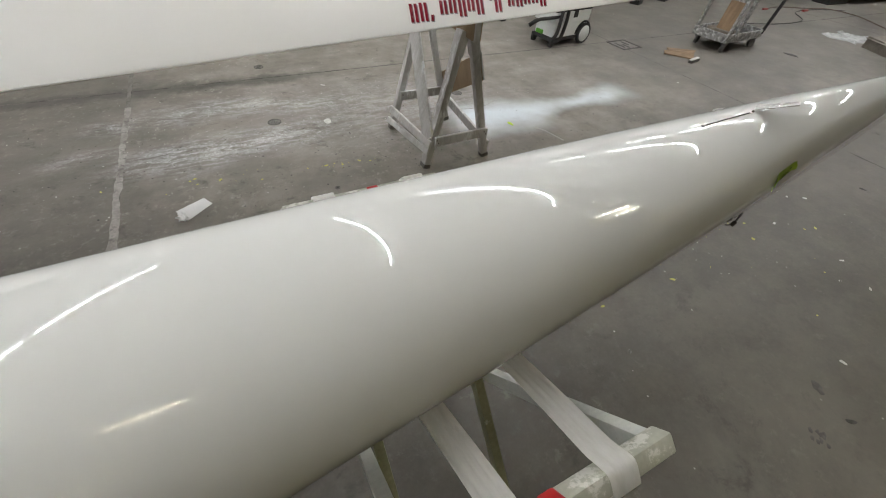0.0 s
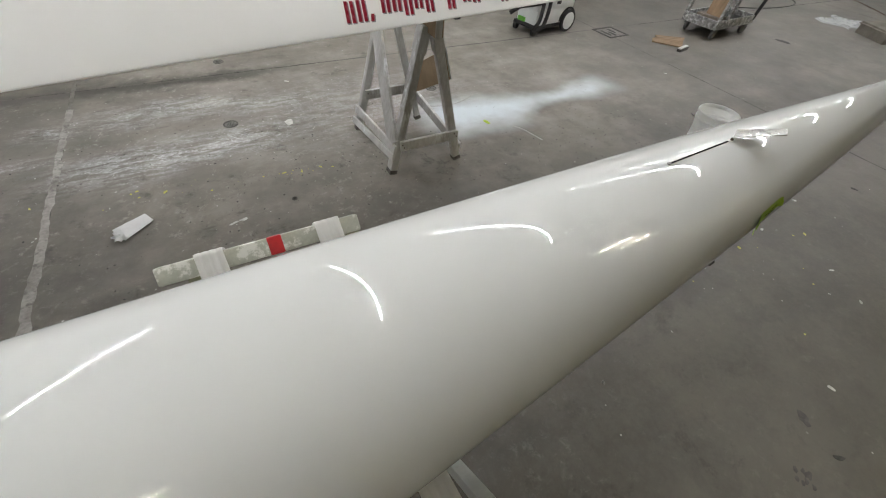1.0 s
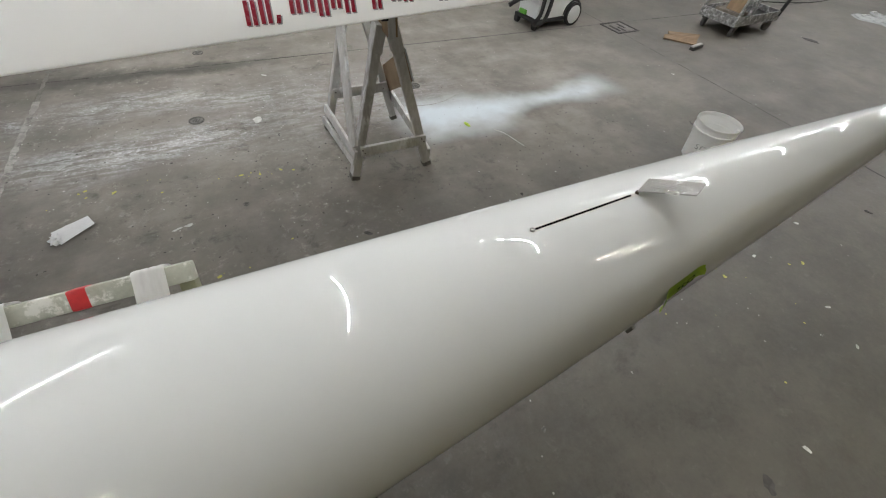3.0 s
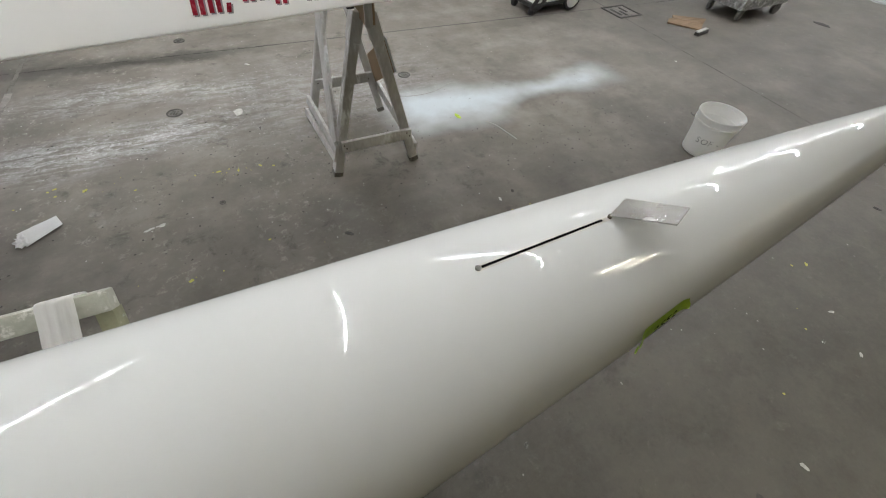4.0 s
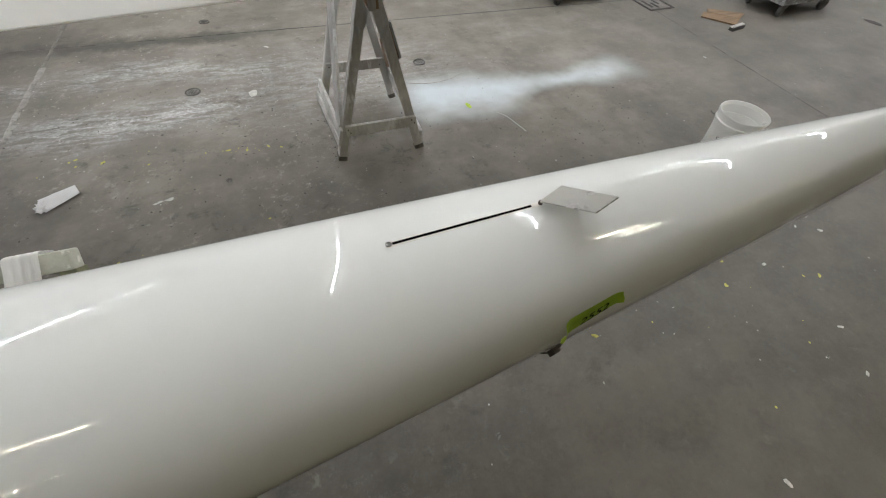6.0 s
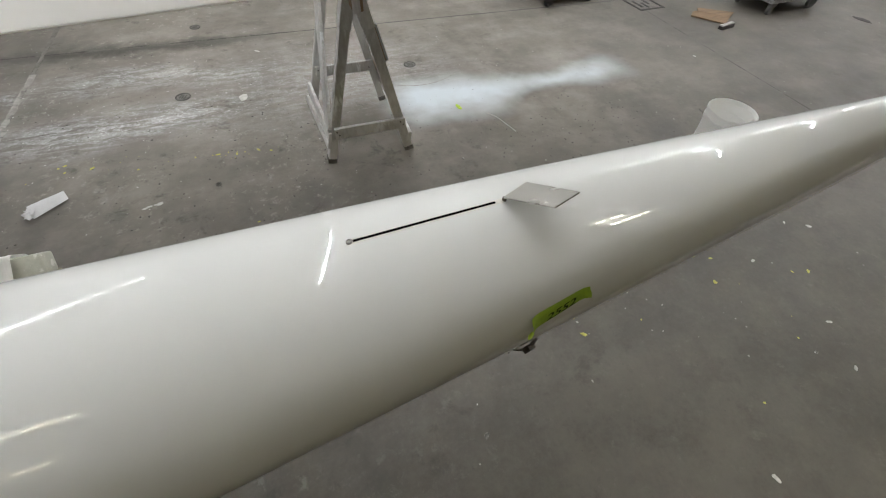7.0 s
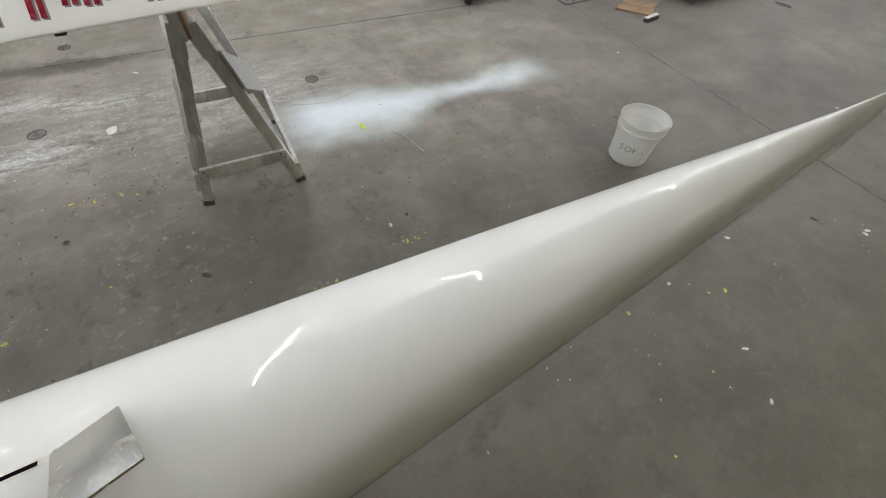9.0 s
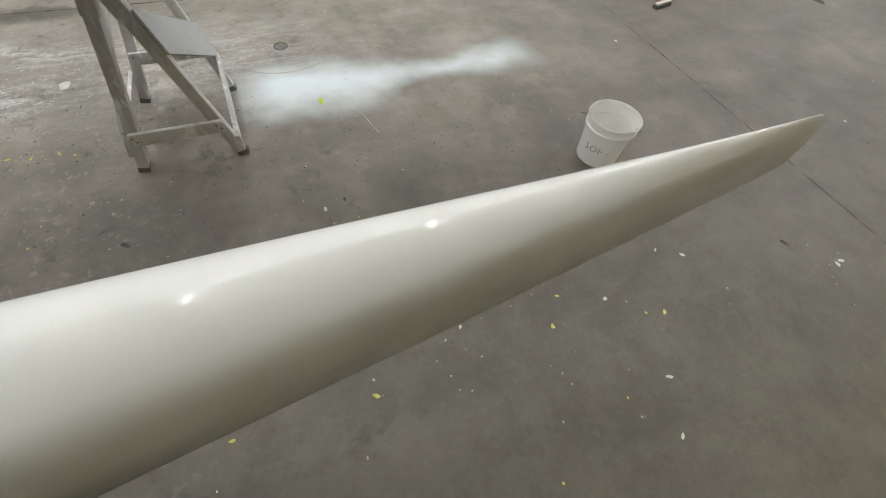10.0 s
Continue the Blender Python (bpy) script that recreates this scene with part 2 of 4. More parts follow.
GREY_WOOD = surface("grey_painted_wood", (0.44, 0.425, 0.40), (0.70, 0.695, 0.68), 0.5, scale=6, fine=70, bump=0.4, worn=(0.78, 0.79, 0.79), worn_at=(0.52, 0.64), stretch=(1, 1, 0.3), spread=0.25)
FOOT_DARK = surface("dark_leg_foot", (0.07, 0.065, 0.058), (0.20, 0.19, 0.17), 0.8, scale=25, bump=0.4)
BARE_WOOD = surface("bare_plywood", (0.24, 0.165, 0.095), (0.36, 0.26, 0.16), 0.65, scale=4, fine=50, bump=0.2, stretch=(1, 1, 0.2))
GREY_BOARD = surface("blue_grey_board", (0.46, 0.48, 0.49), (0.56, 0.58, 0.59), 0.2, scale=3, bump=0.05, worn=(0.6, 0.6, 0.58), worn_at=(0.66, 0.75))
PALE_GREEN = surface("pale_green_paint", (0.40, 0.405, 0.33), (0.53, 0.53, 0.45), 0.5, scale=12, bump=0.3, worn=(0.72, 0.71, 0.65), worn_at=(0.50, 0.58))
PALE_GREY = surface("pale_grey_paint", (0.52, 0.54, 0.51), (0.66, 0.67, 0.63), 0.5, scale=10, bump=0.2, worn=(0.4, 0.4, 0.34))
OLIVE = surface("olive_paint", (0.20, 0.20, 0.12), (0.30, 0.30, 0.19), 0.5, scale=10, bump=0.2, worn=(0.5, 0.5, 0.42))
WEBBING = surface("cream_webbing", (0.84, 0.83, 0.79), (0.93, 0.92, 0.89), 0.9, scale=10, fine=60, bump=0.3, stretch=(4.0, 0.8, 0.8))
RED_TAPE = surface("red_tape", (0.42, 0.012, 0.015), (0.58, 0.02, 0.022), 0.4, scale=20, bump=0.1)
GREEN_TAPE = surface("green_masking_tape", (0.22, 0.36, 0.02), (0.36, 0.52, 0.04), 0.7, scale=30, bump=0.2)
LIME = surface("lime_tape_scrap", (0.42, 0.62, 0.05), (0.62, 0.80, 0.12), 0.7, scale=40)
INK = surface("faded_black_ink", (0.02, 0.02, 0.02), (0.14, 0.14, 0.13), 0.7, scale=60, fine=300)
RED_PAINT = surface("dark_red_lettering", (0.19, 0.005, 0.016), (0.26, 0.009, 0.022), 0.25, bump=0)
GREY_PAINT = surface("grey_letter_shadow", (0.20, 0.20, 0.20), (0.28, 0.28, 0.28), 0.3, bump=0)
ALU = surface("dull_aluminium", (0.56, 0.55, 0.52), (0.66, 0.65, 0.62), 0.24, metal=0.95, scale=9, fine=30, bump=0.0)
BLACK = surface("black_slot", (0.003, 0.003, 0.003), (0.006, 0.006, 0.006), 0.9, ior=1.05, bump=0)
STEEL = surface("dull_steel", (0.30, 0.29, 0.27), (0.46, 0.45, 0.42), 0.4, metal=1.0, scale=30)
RUBBER = surface("black_rubber", (0.008, 0.008, 0.008), (0.018, 0.018, 0.017), 0.75, scale=20, bump=0.15)
BROWN_PLASTIC = surface("dark_brown_buckle", (0.03, 0.022, 0.015), (0.06, 0.045, 0.03), 0.45)
PAIL = thin_plastic("white_pail_plastic", (0.93, 0.93, 0.90), (0.96, 0.96, 0.94), 0.42, scale=8, bump=0.05, worn=(0.84, 0.83, 0.80), worn_at=(0.66, 0.8))
PAPER = surface("white_paper", (0.76, 0.76, 0.76), (0.84, 0.84, 0.84), 0.8, scale=10, bump=0.15)
CARDBOARD = surface("brown_cardboard", (0.17, 0.11, 0.06), (0.27, 0.18, 0.105), 0.8, scale=5, bump=0.15, stretch=(1, 5, 1))
CART_GREY = surface("paint_caked_grey_metal", (0.10, 0.10, 0.095), (0.30, 0.295, 0.285), 0.45, metal=0.2, scale=15, bump=0.6, worn=(0.58, 0.58, 0.57), worn_at=(0.47, 0.68))
CASTOR = surface("dusty_grey_castor", (0.06, 0.06, 0.058), (0.16, 0.157, 0.153), 0.75, scale=14)
VAC_GREY = surface("light_grey_plastic", (0.60, 0.62, 0.61), (0.70, 0.72, 0.71), 0.45, scale=5, bump=0.03)
VAC_GREEN = surface("green_plastic", (0.09, 0.32, 0.03), (0.13, 0.40, 0.05), 0.4)
CABLE_RED = surface("red_plug_plastic", (0.26, 0.03, 0.025), (0.34, 0.06, 0.05), 0.5)
IRON = surface("cast_iron", (0.06, 0.055, 0.05), (0.14, 0.13, 0.12), 0.6, metal=0.4, scale=40, bump=0.4, worn=(0.3, 0.29, 0.27))
CHIP_WHITE = surface("white_paint_chip", (0.50, 0.49, 0.46), (0.68, 0.67, 0.64), 0.6, scale=30)
CHIP_YELLOW = surface("yellow_paint_drip", (0.44, 0.40, 0.07), (0.58, 0.53, 0.12), 0.5, scale=30)
CHIP_DARK = surface("dark_floor_crumb", (0.03, 0.028, 0.025), (0.07, 0.065, 0.06), 0.8, scale=30)
CHIP_GREY = surface("grey_floor_crumb", (0.28, 0.27, 0.24), (0.42, 0.41, 0.37), 0.8, scale=30)
LAMP_WHITE = surface("white_enamel", (0.74, 0.74, 0.74), (0.80, 0.80, 0.80), 0.4)
TUBE = glowing("fluorescent_tube", TUBE_COLOUR, TUBE_POWER)
TUBE_WARM = glowing("warm_ageing_tube", (1.0, 0.87, 0.62), 150.0)
TUBE_PLAIN = glowing("plain_white_tube", (1.0, 0.92, 0.74), 170.0)


def film_plastic():
    m, t, p = nodes_of("clear_plastic_film")
    p.inputs["Base Color"].default_value = (0.92, 0.94, 0.94, 1)
    p.inputs["Roughness"].default_value = 0.06
    p.inputs["Transmission Weight"].default_value = 0.50
    p.inputs["IOR"].default_value = 1.45
    return m


FILM = film_plastic()


# ---- building helpers ----
def mesh_of(name, bm, material, smooth=True, angle=40):
    me = bpy.data.meshes.new(name)
    bmesh.ops.recalc_face_normals(bm, faces=bm.faces)
    if smooth:
        for f in bm.faces:
            f.smooth = True
        for e in bm.edges:
            if len(e.link_faces) == 2 and e.calc_face_angle(0) > radians(angle):
                e.smooth = False
    bm.to_mesh(me)
    bm.free()
    me.materials.append(material)
    return me


def thing(name, label, category, m=None, group="", kind=""):
    ob = new(name)
    ob.empty_display_size = 0.1
    ob.matrix_basis = m if m is not None else Matrix()
    return tagged(ob, label, category, group, kind)


def part(name, bm, material, parent=None, label="", m=None, smooth=True, angle=40):
    ob = new(name, mesh_of(name, bm, material, smooth, angle))
    if parent is not None:
        ob.parent = parent
    if m is not None:
        ob.matrix_basis = m
    return tagged(ob, label)


def single(name, bm, material, label, category, m=None, group="", kind="", smooth=True):
    ob = new(name, mesh_of(name, bm, material, smooth))
    if m is not None:
        ob.matrix_basis = m
    return tagged(ob, label, category, group, kind)


def box(bm, lo, hi, bevel=0.003, m=None):
    """A box between two corners with softened edges, turned by m."""
    lo, hi = Vector(lo), Vector(hi)
    made = bmesh.ops.create_cube(bm, size=1, matrix=(m or Matrix()) @ Matrix.Translation((lo + hi) / 2) @ Matrix.Diagonal((*(hi - lo), 1)))
    if bevel:
        edges = {e for v in made["verts"] for e in v.link_edges}
        bmesh.ops.bevel(bm, geom=list(edges), offset=bevel, segments=2, affect="EDGES", profile=0.6)
    return bm


def boxed(lo, hi, bevel=0.003, m=None):
    return box(bmesh.new(), lo, hi, bevel, m)


def bar(bm, a, b, w, h, up=(0, 0, 1), bevel=0.003, over=0.0):
    """A straight board from a to b, w wide across and h deep along up."""
    a, b = Vector(a), Vector(b)
    d = (b - a).normalized()
    u = Vector(up)
    u = (u - d * u.dot(d)).normalized()
    s = d.cross(u)
    m = Matrix((s, d, u)).transposed().to_4x4()
    m.translation = a
    return box(bm, (-w / 2, -over, -h / 2), (w / 2, (b - a).length + over, h / 2), bevel, m)


def barred(*args, **kw):
    return bar(bmesh.new(), *args, **kw)


def tube(bm, points, r, sides=8, closed=False):
    """A round bar along points."""
    pts = [Vector(q) for q in points]
    rings = []
    n = len(pts)
    for i, q in enumerate(pts):
        d = (pts[(i + 1) % n if closed else min(i + 1, n - 1)] - pts[(i - 1) % n if closed else max(i - 1, 0)]).normalized()
        u = d.orthogonal().normalized() if not rings else (u0 - d * u0.dot(d)).normalized()
        u0 = u
        w = d.cross(u)
        rr = r[i] if isinstance(r, (list, tuple)) else r
        rings.append([bm.verts.new(q + rr * (math.cos(k) * u + math.sin(k) * w)) for k in (2 * math.pi * j / sides for j in range(sides))])
    for i in range(n if closed else n - 1):
        a, b = rings[i], rings[(i + 1) % n]
        for j in range(sides):
            bm.faces.new((a[j], a[(j + 1) % sides], b[(j + 1) % sides], b[j]))
    if not closed:
        bm.faces.new(rings[0][::-1])
        bm.faces.new(rings[-1])
    return bm


def lathe(bm, profile, sides=32, m=None):
    """A turned body: profile is (radius, height) from bottom to top."""
    m = m or Matrix()
    rings = []
    for r, z in profile:
        if r < 1e-6:
            rings.append([bm.verts.new(m @ Vector((0, 0, z)))])
        else:
            rings.append([bm.verts.new(m @ Vector((r * math.cos(2 * math.pi * j / sides), r * math.sin(2 * math.pi * j / sides), z))) for j in range(sides)])
    for a, b in zip(rings, rings[1:]):
        for j in range(sides):
            k = (j + 1) % sides
            if len(a) == 1:
                bm.faces.new((a[0], b[k], b[j]))
            elif len(b) == 1:
                bm.faces.new((a[j], a[k], b[0]))
            else:
                bm.faces.new((a[j], a[k], b[k], b[j]))
    return bm


def smooth_path(points, steps=8):
    pts = [Vector(q) for q in points]
    out = []
    for i in range(len(pts) - 1):
        p0, p1, p2, p3 = pts[max(i - 1, 0)], pts[i], pts[i + 1], pts[min(i + 2, len(pts) - 1)]
        for k in range(steps):
            s = k / steps
            out.append(0.5 * (2 * p1 + (p2 - p0) * s + (2 * p0 - 5 * p1 + 4 * p2 - p3) * s * s + (3 * p1 - p0 - 3 * p2 + p3) * s ** 3))
    return out + [pts[-1]]


def flake(bm, x, y, size, rng, z=0.0, thick=0.0025, stretch=1.0, turn=None, sides=7):
    """A thin scrap with a ragged outline lying on the floor."""
    turn = rng.uniform(0, 6.28) if turn is None else turn
    ring = []
    for k in range(sides):
        a = 2 * math.pi * k / sides
        r = size * rng.uniform(0.55, 1.0)
        px, py = r * math.cos(a) * stretch, r * math.sin(a)
        ring.append((x + px * math.cos(turn) - py * math.sin(turn), y + px * math.sin(turn) + py * math.cos(turn), rng.uniform(0.5, 1.0) * thick))
    low = [bm.verts.new((a, b, z)) for a, b, c in ring]
    top = [bm.verts.new((x + (a - x) * 0.9, y + (b - y) * 0.9, z + c)) for a, b, c in ring]
    bm.faces.new(top)
    for k in range(sides):
        j = (k + 1) % sides
        bm.faces.new((low[k], low[j], top[j], top[k]))
    return bm


def lettering(text, size, material, name, parent, bend, m=None, label="", weight=-0.018):
    """Flat letters of the built-in font, laid onto a surface by bend(x, y)."""
    cu = bpy.data.curves.new("lettering", "FONT")
    cu.body, cu.size, cu.align_x = text, size, "CENTER"
    cu.resolution_u = 3
    cu.offset = weight * size
    tmp = bpy.data.objects.new("lettering", cu)
    scene.collection.objects.link(tmp)
    bpy.context.view_layer.update()
    me = bpy.data.meshes.new_from_object(tmp.evaluated_get(bpy.context.evaluated_depsgraph_get()))
    bpy.data.objects.remove(tmp)
    for v in me.vertices:
        v.co = bend(v.co.x, v.co.y)
    me.materials.clear()
    me.materials.append(material)
    me.name = name
    ob = new(name, me)
    ob.parent = parent
    if m is not None:
        ob.matrix_basis = m
    return tagged(ob, label)


# ---- the room ----
X0, X1, Y0, Y1 = -14.0, 28.0, -8.0, 13.0
WALL = 0.25
# closes the room; unseen, coloured olive to tint light bounced onto the hull
single("wall_south", boxed((X0 - WALL, Y0 - WALL, -0.2), (X1 + WALL, Y0, CEILING_Z), 0), BOUNCE_WALL, "unseen olive wall that tints the bounced light", "wall", kind="structure")
single("wall_north", boxed((X0 - WALL, Y1, -0.2), (X1 + WALL, Y1 + WALL, CEILING_Z), 0), WALL_PAINT, "plain grey painted workshop wall", "wall", kind="structure")
single("wall_west", boxed((X0 - WALL, Y0, -0.2), (X0, Y1, CEILING_Z), 0), WALL_PAINT, "plain grey painted workshop wall", "wall", kind="structure")
single("wall_east", boxed((X1, Y0, -0.2), (X1 + WALL, Y1, CEILING_Z), 0), WALL_PAINT, "plain grey painted workshop wall", "wall", kind="structure")
single("ceiling", boxed((X0 - WALL, Y0 - WALL, CEILING_Z), (X1 + WALL, Y1 + WALL, CEILING_Z + 0.2), 0), CEILING_PAINT, "plain grey painted workshop ceiling", "ceiling", kind="structure")


# ---- ceiling lamps ----
def strip_lamp(length, tubes, glow, r=0.011):
    lamp = thing("ceiling_light", "white fluorescent strip light under the ceiling, some added as fill", "lamp", group="strip lights under the ceiling")
    h = length / 2
    bm = boxed((-0.05, -h, 0.06), (0.05, h, 0.12), 0.01)
    for y in (-h * 0.8, h * 0.8):
        box(bm, (-0.02, y - 0.02, 0.12), (0.02, y + 0.02, CEILING_Z - LAMP_Z), 0)
    part("housing", bm, LAMP_WHITE, lamp)
    for s in (-1, 1):
        part("reflector", barred((s * 0.105, -h, 0.035), (s * 0.105, h, 0.035), 0.13, 0.006, up=(s * 0.42, 0, 1), bevel=0.002), LAMP_WHITE, lamp, "white enamelled reflector wing")
    for x in tubes:
        part("tube", tube(bmesh.new(), [(x, -h + 0.04, 0.022), (x, h - 0.04, 0.022)], r, 10), glow, lamp, "glowing white fluorescent tube")
    return lamp


def hang(lamp, places):
    for i, m in enumerate(places):
        if i == 0:
            lamp.matrix_basis = m
        else:
            copy_thing(lamp, m)


hang(strip_lamp(2.06, (0.0,), TUBE), [pose(x, y, LAMP_Z) for x in (-8.6, -5.8, -2.10, 1.07, 3.26, 6.63, 9.2, 12.2, 15.2) for y in (1.71, 4.0, 6.3)])
# added fill strips, never seen: they brighten the trestle, far boat and left flank
hang(strip_lamp(2.06, (0.0,), TUBE, 0.0105), [pose(x, y, LAMP_Z) for x in (-8.6, -5.8, -2.2) for y in (-0.60,)])
hang(strip_lamp(0.66, (0.0,), TUBE_WARM, 0.0085), [pose(-0.91, -1.23, LAMP_Z, 0, 0, 90 - 15), pose(-1.60, -3.35, LAMP_Z, 0, 0, 90 - 30)])
hang(strip_lamp(1.02, (0.0,), TUBE_PLAIN, 0.016), [pose(5.10, -1.18, LAMP_Z, 0, 0, 90 - 9), pose(5.97, -1.73, LAMP_Z, 0, 0, 90 - 5)])
hang(strip_lamp(4.40, (0.0,), TUBE_WARM, 0.012), [pose(x, -7.2, LAMP_Z, 0, 0, 90) for x in (18.2, 23.4)])


# ---- the near racing shell, keel up ----
def shell_form(x, tip, p):
    """Centre line, keel height, half beam and full depth at x."""
    u = max(tip - x, 0.0)
    b = math.hypot(p["nose"] * min(1.0, math.sqrt(u / 0.05)), p["beam"] * (1 - max(1 - u / p["run"], 0.0) ** p["taper"]))
    s = min(max(1 - u / 0.085, 0.0), 1.0)
    drop = p["nose_drop"] * (1 - math.sqrt(max(1 - s * s, 0.0)))
    d = p["stem"] * min(1.0, 0.82 + 0.18 * math.sqrt(u / 0.15)) + p["deepen"] * (1 - math.exp(-u / p["over"])) - drop
    xx = min(max(x, -5.0), 9.0)
    return p["y0"] + p["y1"] * x, p["z0"] + p["z1"] * xx + p["z2"] * xx * xx - drop, b, d


NEAR = dict(y0=0.3256, y1=0.0701, z0=1.2115, z1=-0.0129, z2=-0.008, beam=0.3701, run=8.5007, nose=0.0127, taper=2.0449, stem=0.169, deepen=0.2191, over=2.1457, wide=0.5383, wide_end=-0.0703, full=2.0314, tumble=0.204, curl=1.4191, nose_drop=0.095, roll=-1.356, chine=(0.1588, 2.2613), chine_at=64.0, chine_soft=13.0, side=(0.5174, 0.1726), bend=(1.3103, 1.4401))
NEAR_TIP = 3.1556 + 0.028
GUNWALE = 120.0


def chine_point(a, b, top, lower, p):
    """Half width and depth of a rounded V bottom that turns into an upright side at the chine."""
    at = p["chine_at"]
    t1 = radians(min(a, at))
    w, d = b * math.sin(t1) ** p["bend"][0], lower * top * (1 - math.cos(t1) ** p["bend"][1])
    if a > at:
        k = (a - at) / (90 - at)
        w, d = w + (b - w) * k * (2 - k), d + (top - d) * k
    return w, d


def shell_point(x, a, tip, p):
    """The skin at x; a: 0 on the keel, 90 on the widest line, 120 on the gunwale; positive to the far side."""
    y, z, b, d = shell_form(x, tip, p)
    u = max(tip - x, 0.0)
    top, s, c = max(p["wide"] + p["wide_end"] * math.exp(-u), 0.2) * d, abs(math.sin(radians(a))), math.cos(radians(a))
    if abs(a) <= 90:
        w, drop = b * s ** (2 / p["full"]), top * (1 - max(c, 0.0) ** (2 / p["full"]))
        # towards the bow the round bottom meets the upright side in a soft chine
        e = min(max((x - p["chine"][0]) / (p["chine"][1] - p["chine"][0]), 0.0), 1.0)
        if e > 0:
            e = e * e * (3 - 2 * e)
            r = min(p["chine_soft"], 0.3 * abs(a), 90 - abs(a))
            lower = p["side"][0] + p["side"][1] * math.exp(-u)
            some = [chine_point(abs(a) + r * k, b, top, lower, p) for k in (-1, -0.67, -0.33, 0, 0.33, 0.67, 1)]
            w1, d1 = sum(q[0] for q in some) / 7, sum(q[1] for q in some) / 7
            w, drop = w + e * (w1 - w), drop + e * (d1 - drop)
    else:
        k = (abs(a) - 90) / 30
        w, drop = b * (1 - p["tumble"] * k ** p["curl"]), top + (d - top) * k
    # the boat lies rolled a little about its keel
    lean, w = radians(p["roll"]), math.copysign(w, a)
    return Vector((x, y + w * math.cos(lean) + drop * math.sin(lean), z - drop * math.cos(lean) + w * math.sin(lean)))


def near_skin(x, a, lift=0.0):
    q = shell_point(x, a, NEAR_TIP, NEAR)
    if lift:
        t1 = shell_point(x + 0.01, a, NEAR_TIP, NEAR) - shell_point(x - 0.01, a, NEAR_TIP, NEAR)
        t2 = shell_point(x, a + 1, NEAR_TIP, NEAR) - shell_point(x, a - 1, NEAR_TIP, NEAR)
        n = t2.cross(t1).normalized()
        if n.dot(q - Vector((x, shell_form(x, NEAR_TIP, NEAR)[0], q.z - 0.2))) < 0:
            n = -n
        q = q + lift * n
    return q


def skin(bm, xs, angles, tip, p, close=False):
    rows = [[bm.verts.new(shell_point(x, a, tip, p)) for a in angles] for x in xs]
    for r0, r1 in zip(rows, rows[1:]):
        for j in range(len(angles) - 1):
            bm.faces.new((r0[j], r0[j + 1], r1[j + 1], r1[j]))
    if close:
        bm.faces.new(rows[-1])
    return rows


def racing_shell(name, label, tip, length, p, paint):
    boat = thing(name, label, "boat")
    xs = [tip - length + k * 0.08 for k in range(int((length - 0.6) / 0.08))]
    xs = xs + [tip - 0.6 + 0.03 * k for k in range(17)] + [tip - 0.09 * (1 - k / 20) ** 2 for k in range(21)]
    angles = [-GUNWALE + 2 * GUNWALE * k / 80 for k in range(81)]
    bm = bmesh.new()
    rows = skin(bm, xs, angles, tip, p)
    bm.faces.new(rows[0])
    part("hull", bm, paint, boat, angle=60)
    # deck under the upturned hull, sunk a little inside the gunwale line
    bm = bmesh.new()
    deck = []
    for x in xs[:-1]:
        a, b = shell_point(x, -GUNWALE, tip, p), shell_point(x, GUNWALE, tip, p)
        w = (b - a).length
        deck.append([bm.verts.new(a.lerp(b, 0.01 + 0.98 * k / 10) + Vector((0, 0, 0.004 - 0.10 * w * math.sin(math.pi * k / 10)))) for k in range(11)])
    for r0, r1 in zip(deck, deck[1:]):
        for j in range(10):
            bm.faces.new((r0[j], r1[j], r1[j + 1], r0[j + 1]))
    part("deck", bm, paint, boat)
    return boat


near_boat = racing_shell("racing_shell", "long glossy white racing shell lying keel up on slings", NEAR_TIP, 14.0, NEAR, SHELL)

# steering gear on the keel: slot, fin, hinge screw
bm = bmesh.new()
SLOT_A, SLOT_B = 1.026, 1.252


def ribbon(bm, x0, x1, width, lift, steps=24):
    rows = []
    for k in range(steps + 1):
        x = x0 + (x1 - x0) * k / steps
        half, c = 0.0, near_skin(x, 0)
        while half < 40 and abs(near_skin(x, half).y - c.y) < width / 2:
            half += 0.1
        rows.append([bm.verts.new(near_skin(x, a * half, lift if abs(a) < 1 else 0.0003)) for a in (-1, -0.8, 0, 0.8, 1)])
    for r0, r1 in zip(rows, rows[1:]):
        for j in range(4):
            bm.faces.new((r0[j], r0[j + 1], r1[j + 1], r1[j]))
    return bm


part("slot_bed", ribbon(bm, SLOT_A - 0.003, SLOT_B + 0.014, 0.0095, 0.0006), surface("filler_line", (0.66, 0.63, 0.57), (0.74, 0.71, 0.65), 0.25), near_boat, "faint cream filler beside the fin slot")
part("fin_slot", ribbon(bmesh.new(), SLOT_A + 0.005, SLOT_B - 0.001, 0.0043, 0.0013), BLACK, near_boat, "narrow black slot along the keel")
k0 = near_skin(SLOT_A, 0)
part("screw", lathe(bmesh.new(), [(0, -0.002), (0.0045, -0.002), (0.0045, 0.0022), (0.003, 0.0032), (0.0022, 0.002), (0, 0.002)], 14, Matrix.Translation(k0)), STEEL, near_boat, "small steel screw at the slot's end")
k1 = near_skin(1.267, 0)
bm = lathe(bmesh.new(), [(0, -0.004), (0.0036, -0.004), (0.0036, 0.004), (0.0028, 0.006), (0, 0.0065)], 16, Matrix.Translation(k1))
part("hinge", bm, BROWN_PLASTIC, near_boat, "dark hinge pin of the fin")
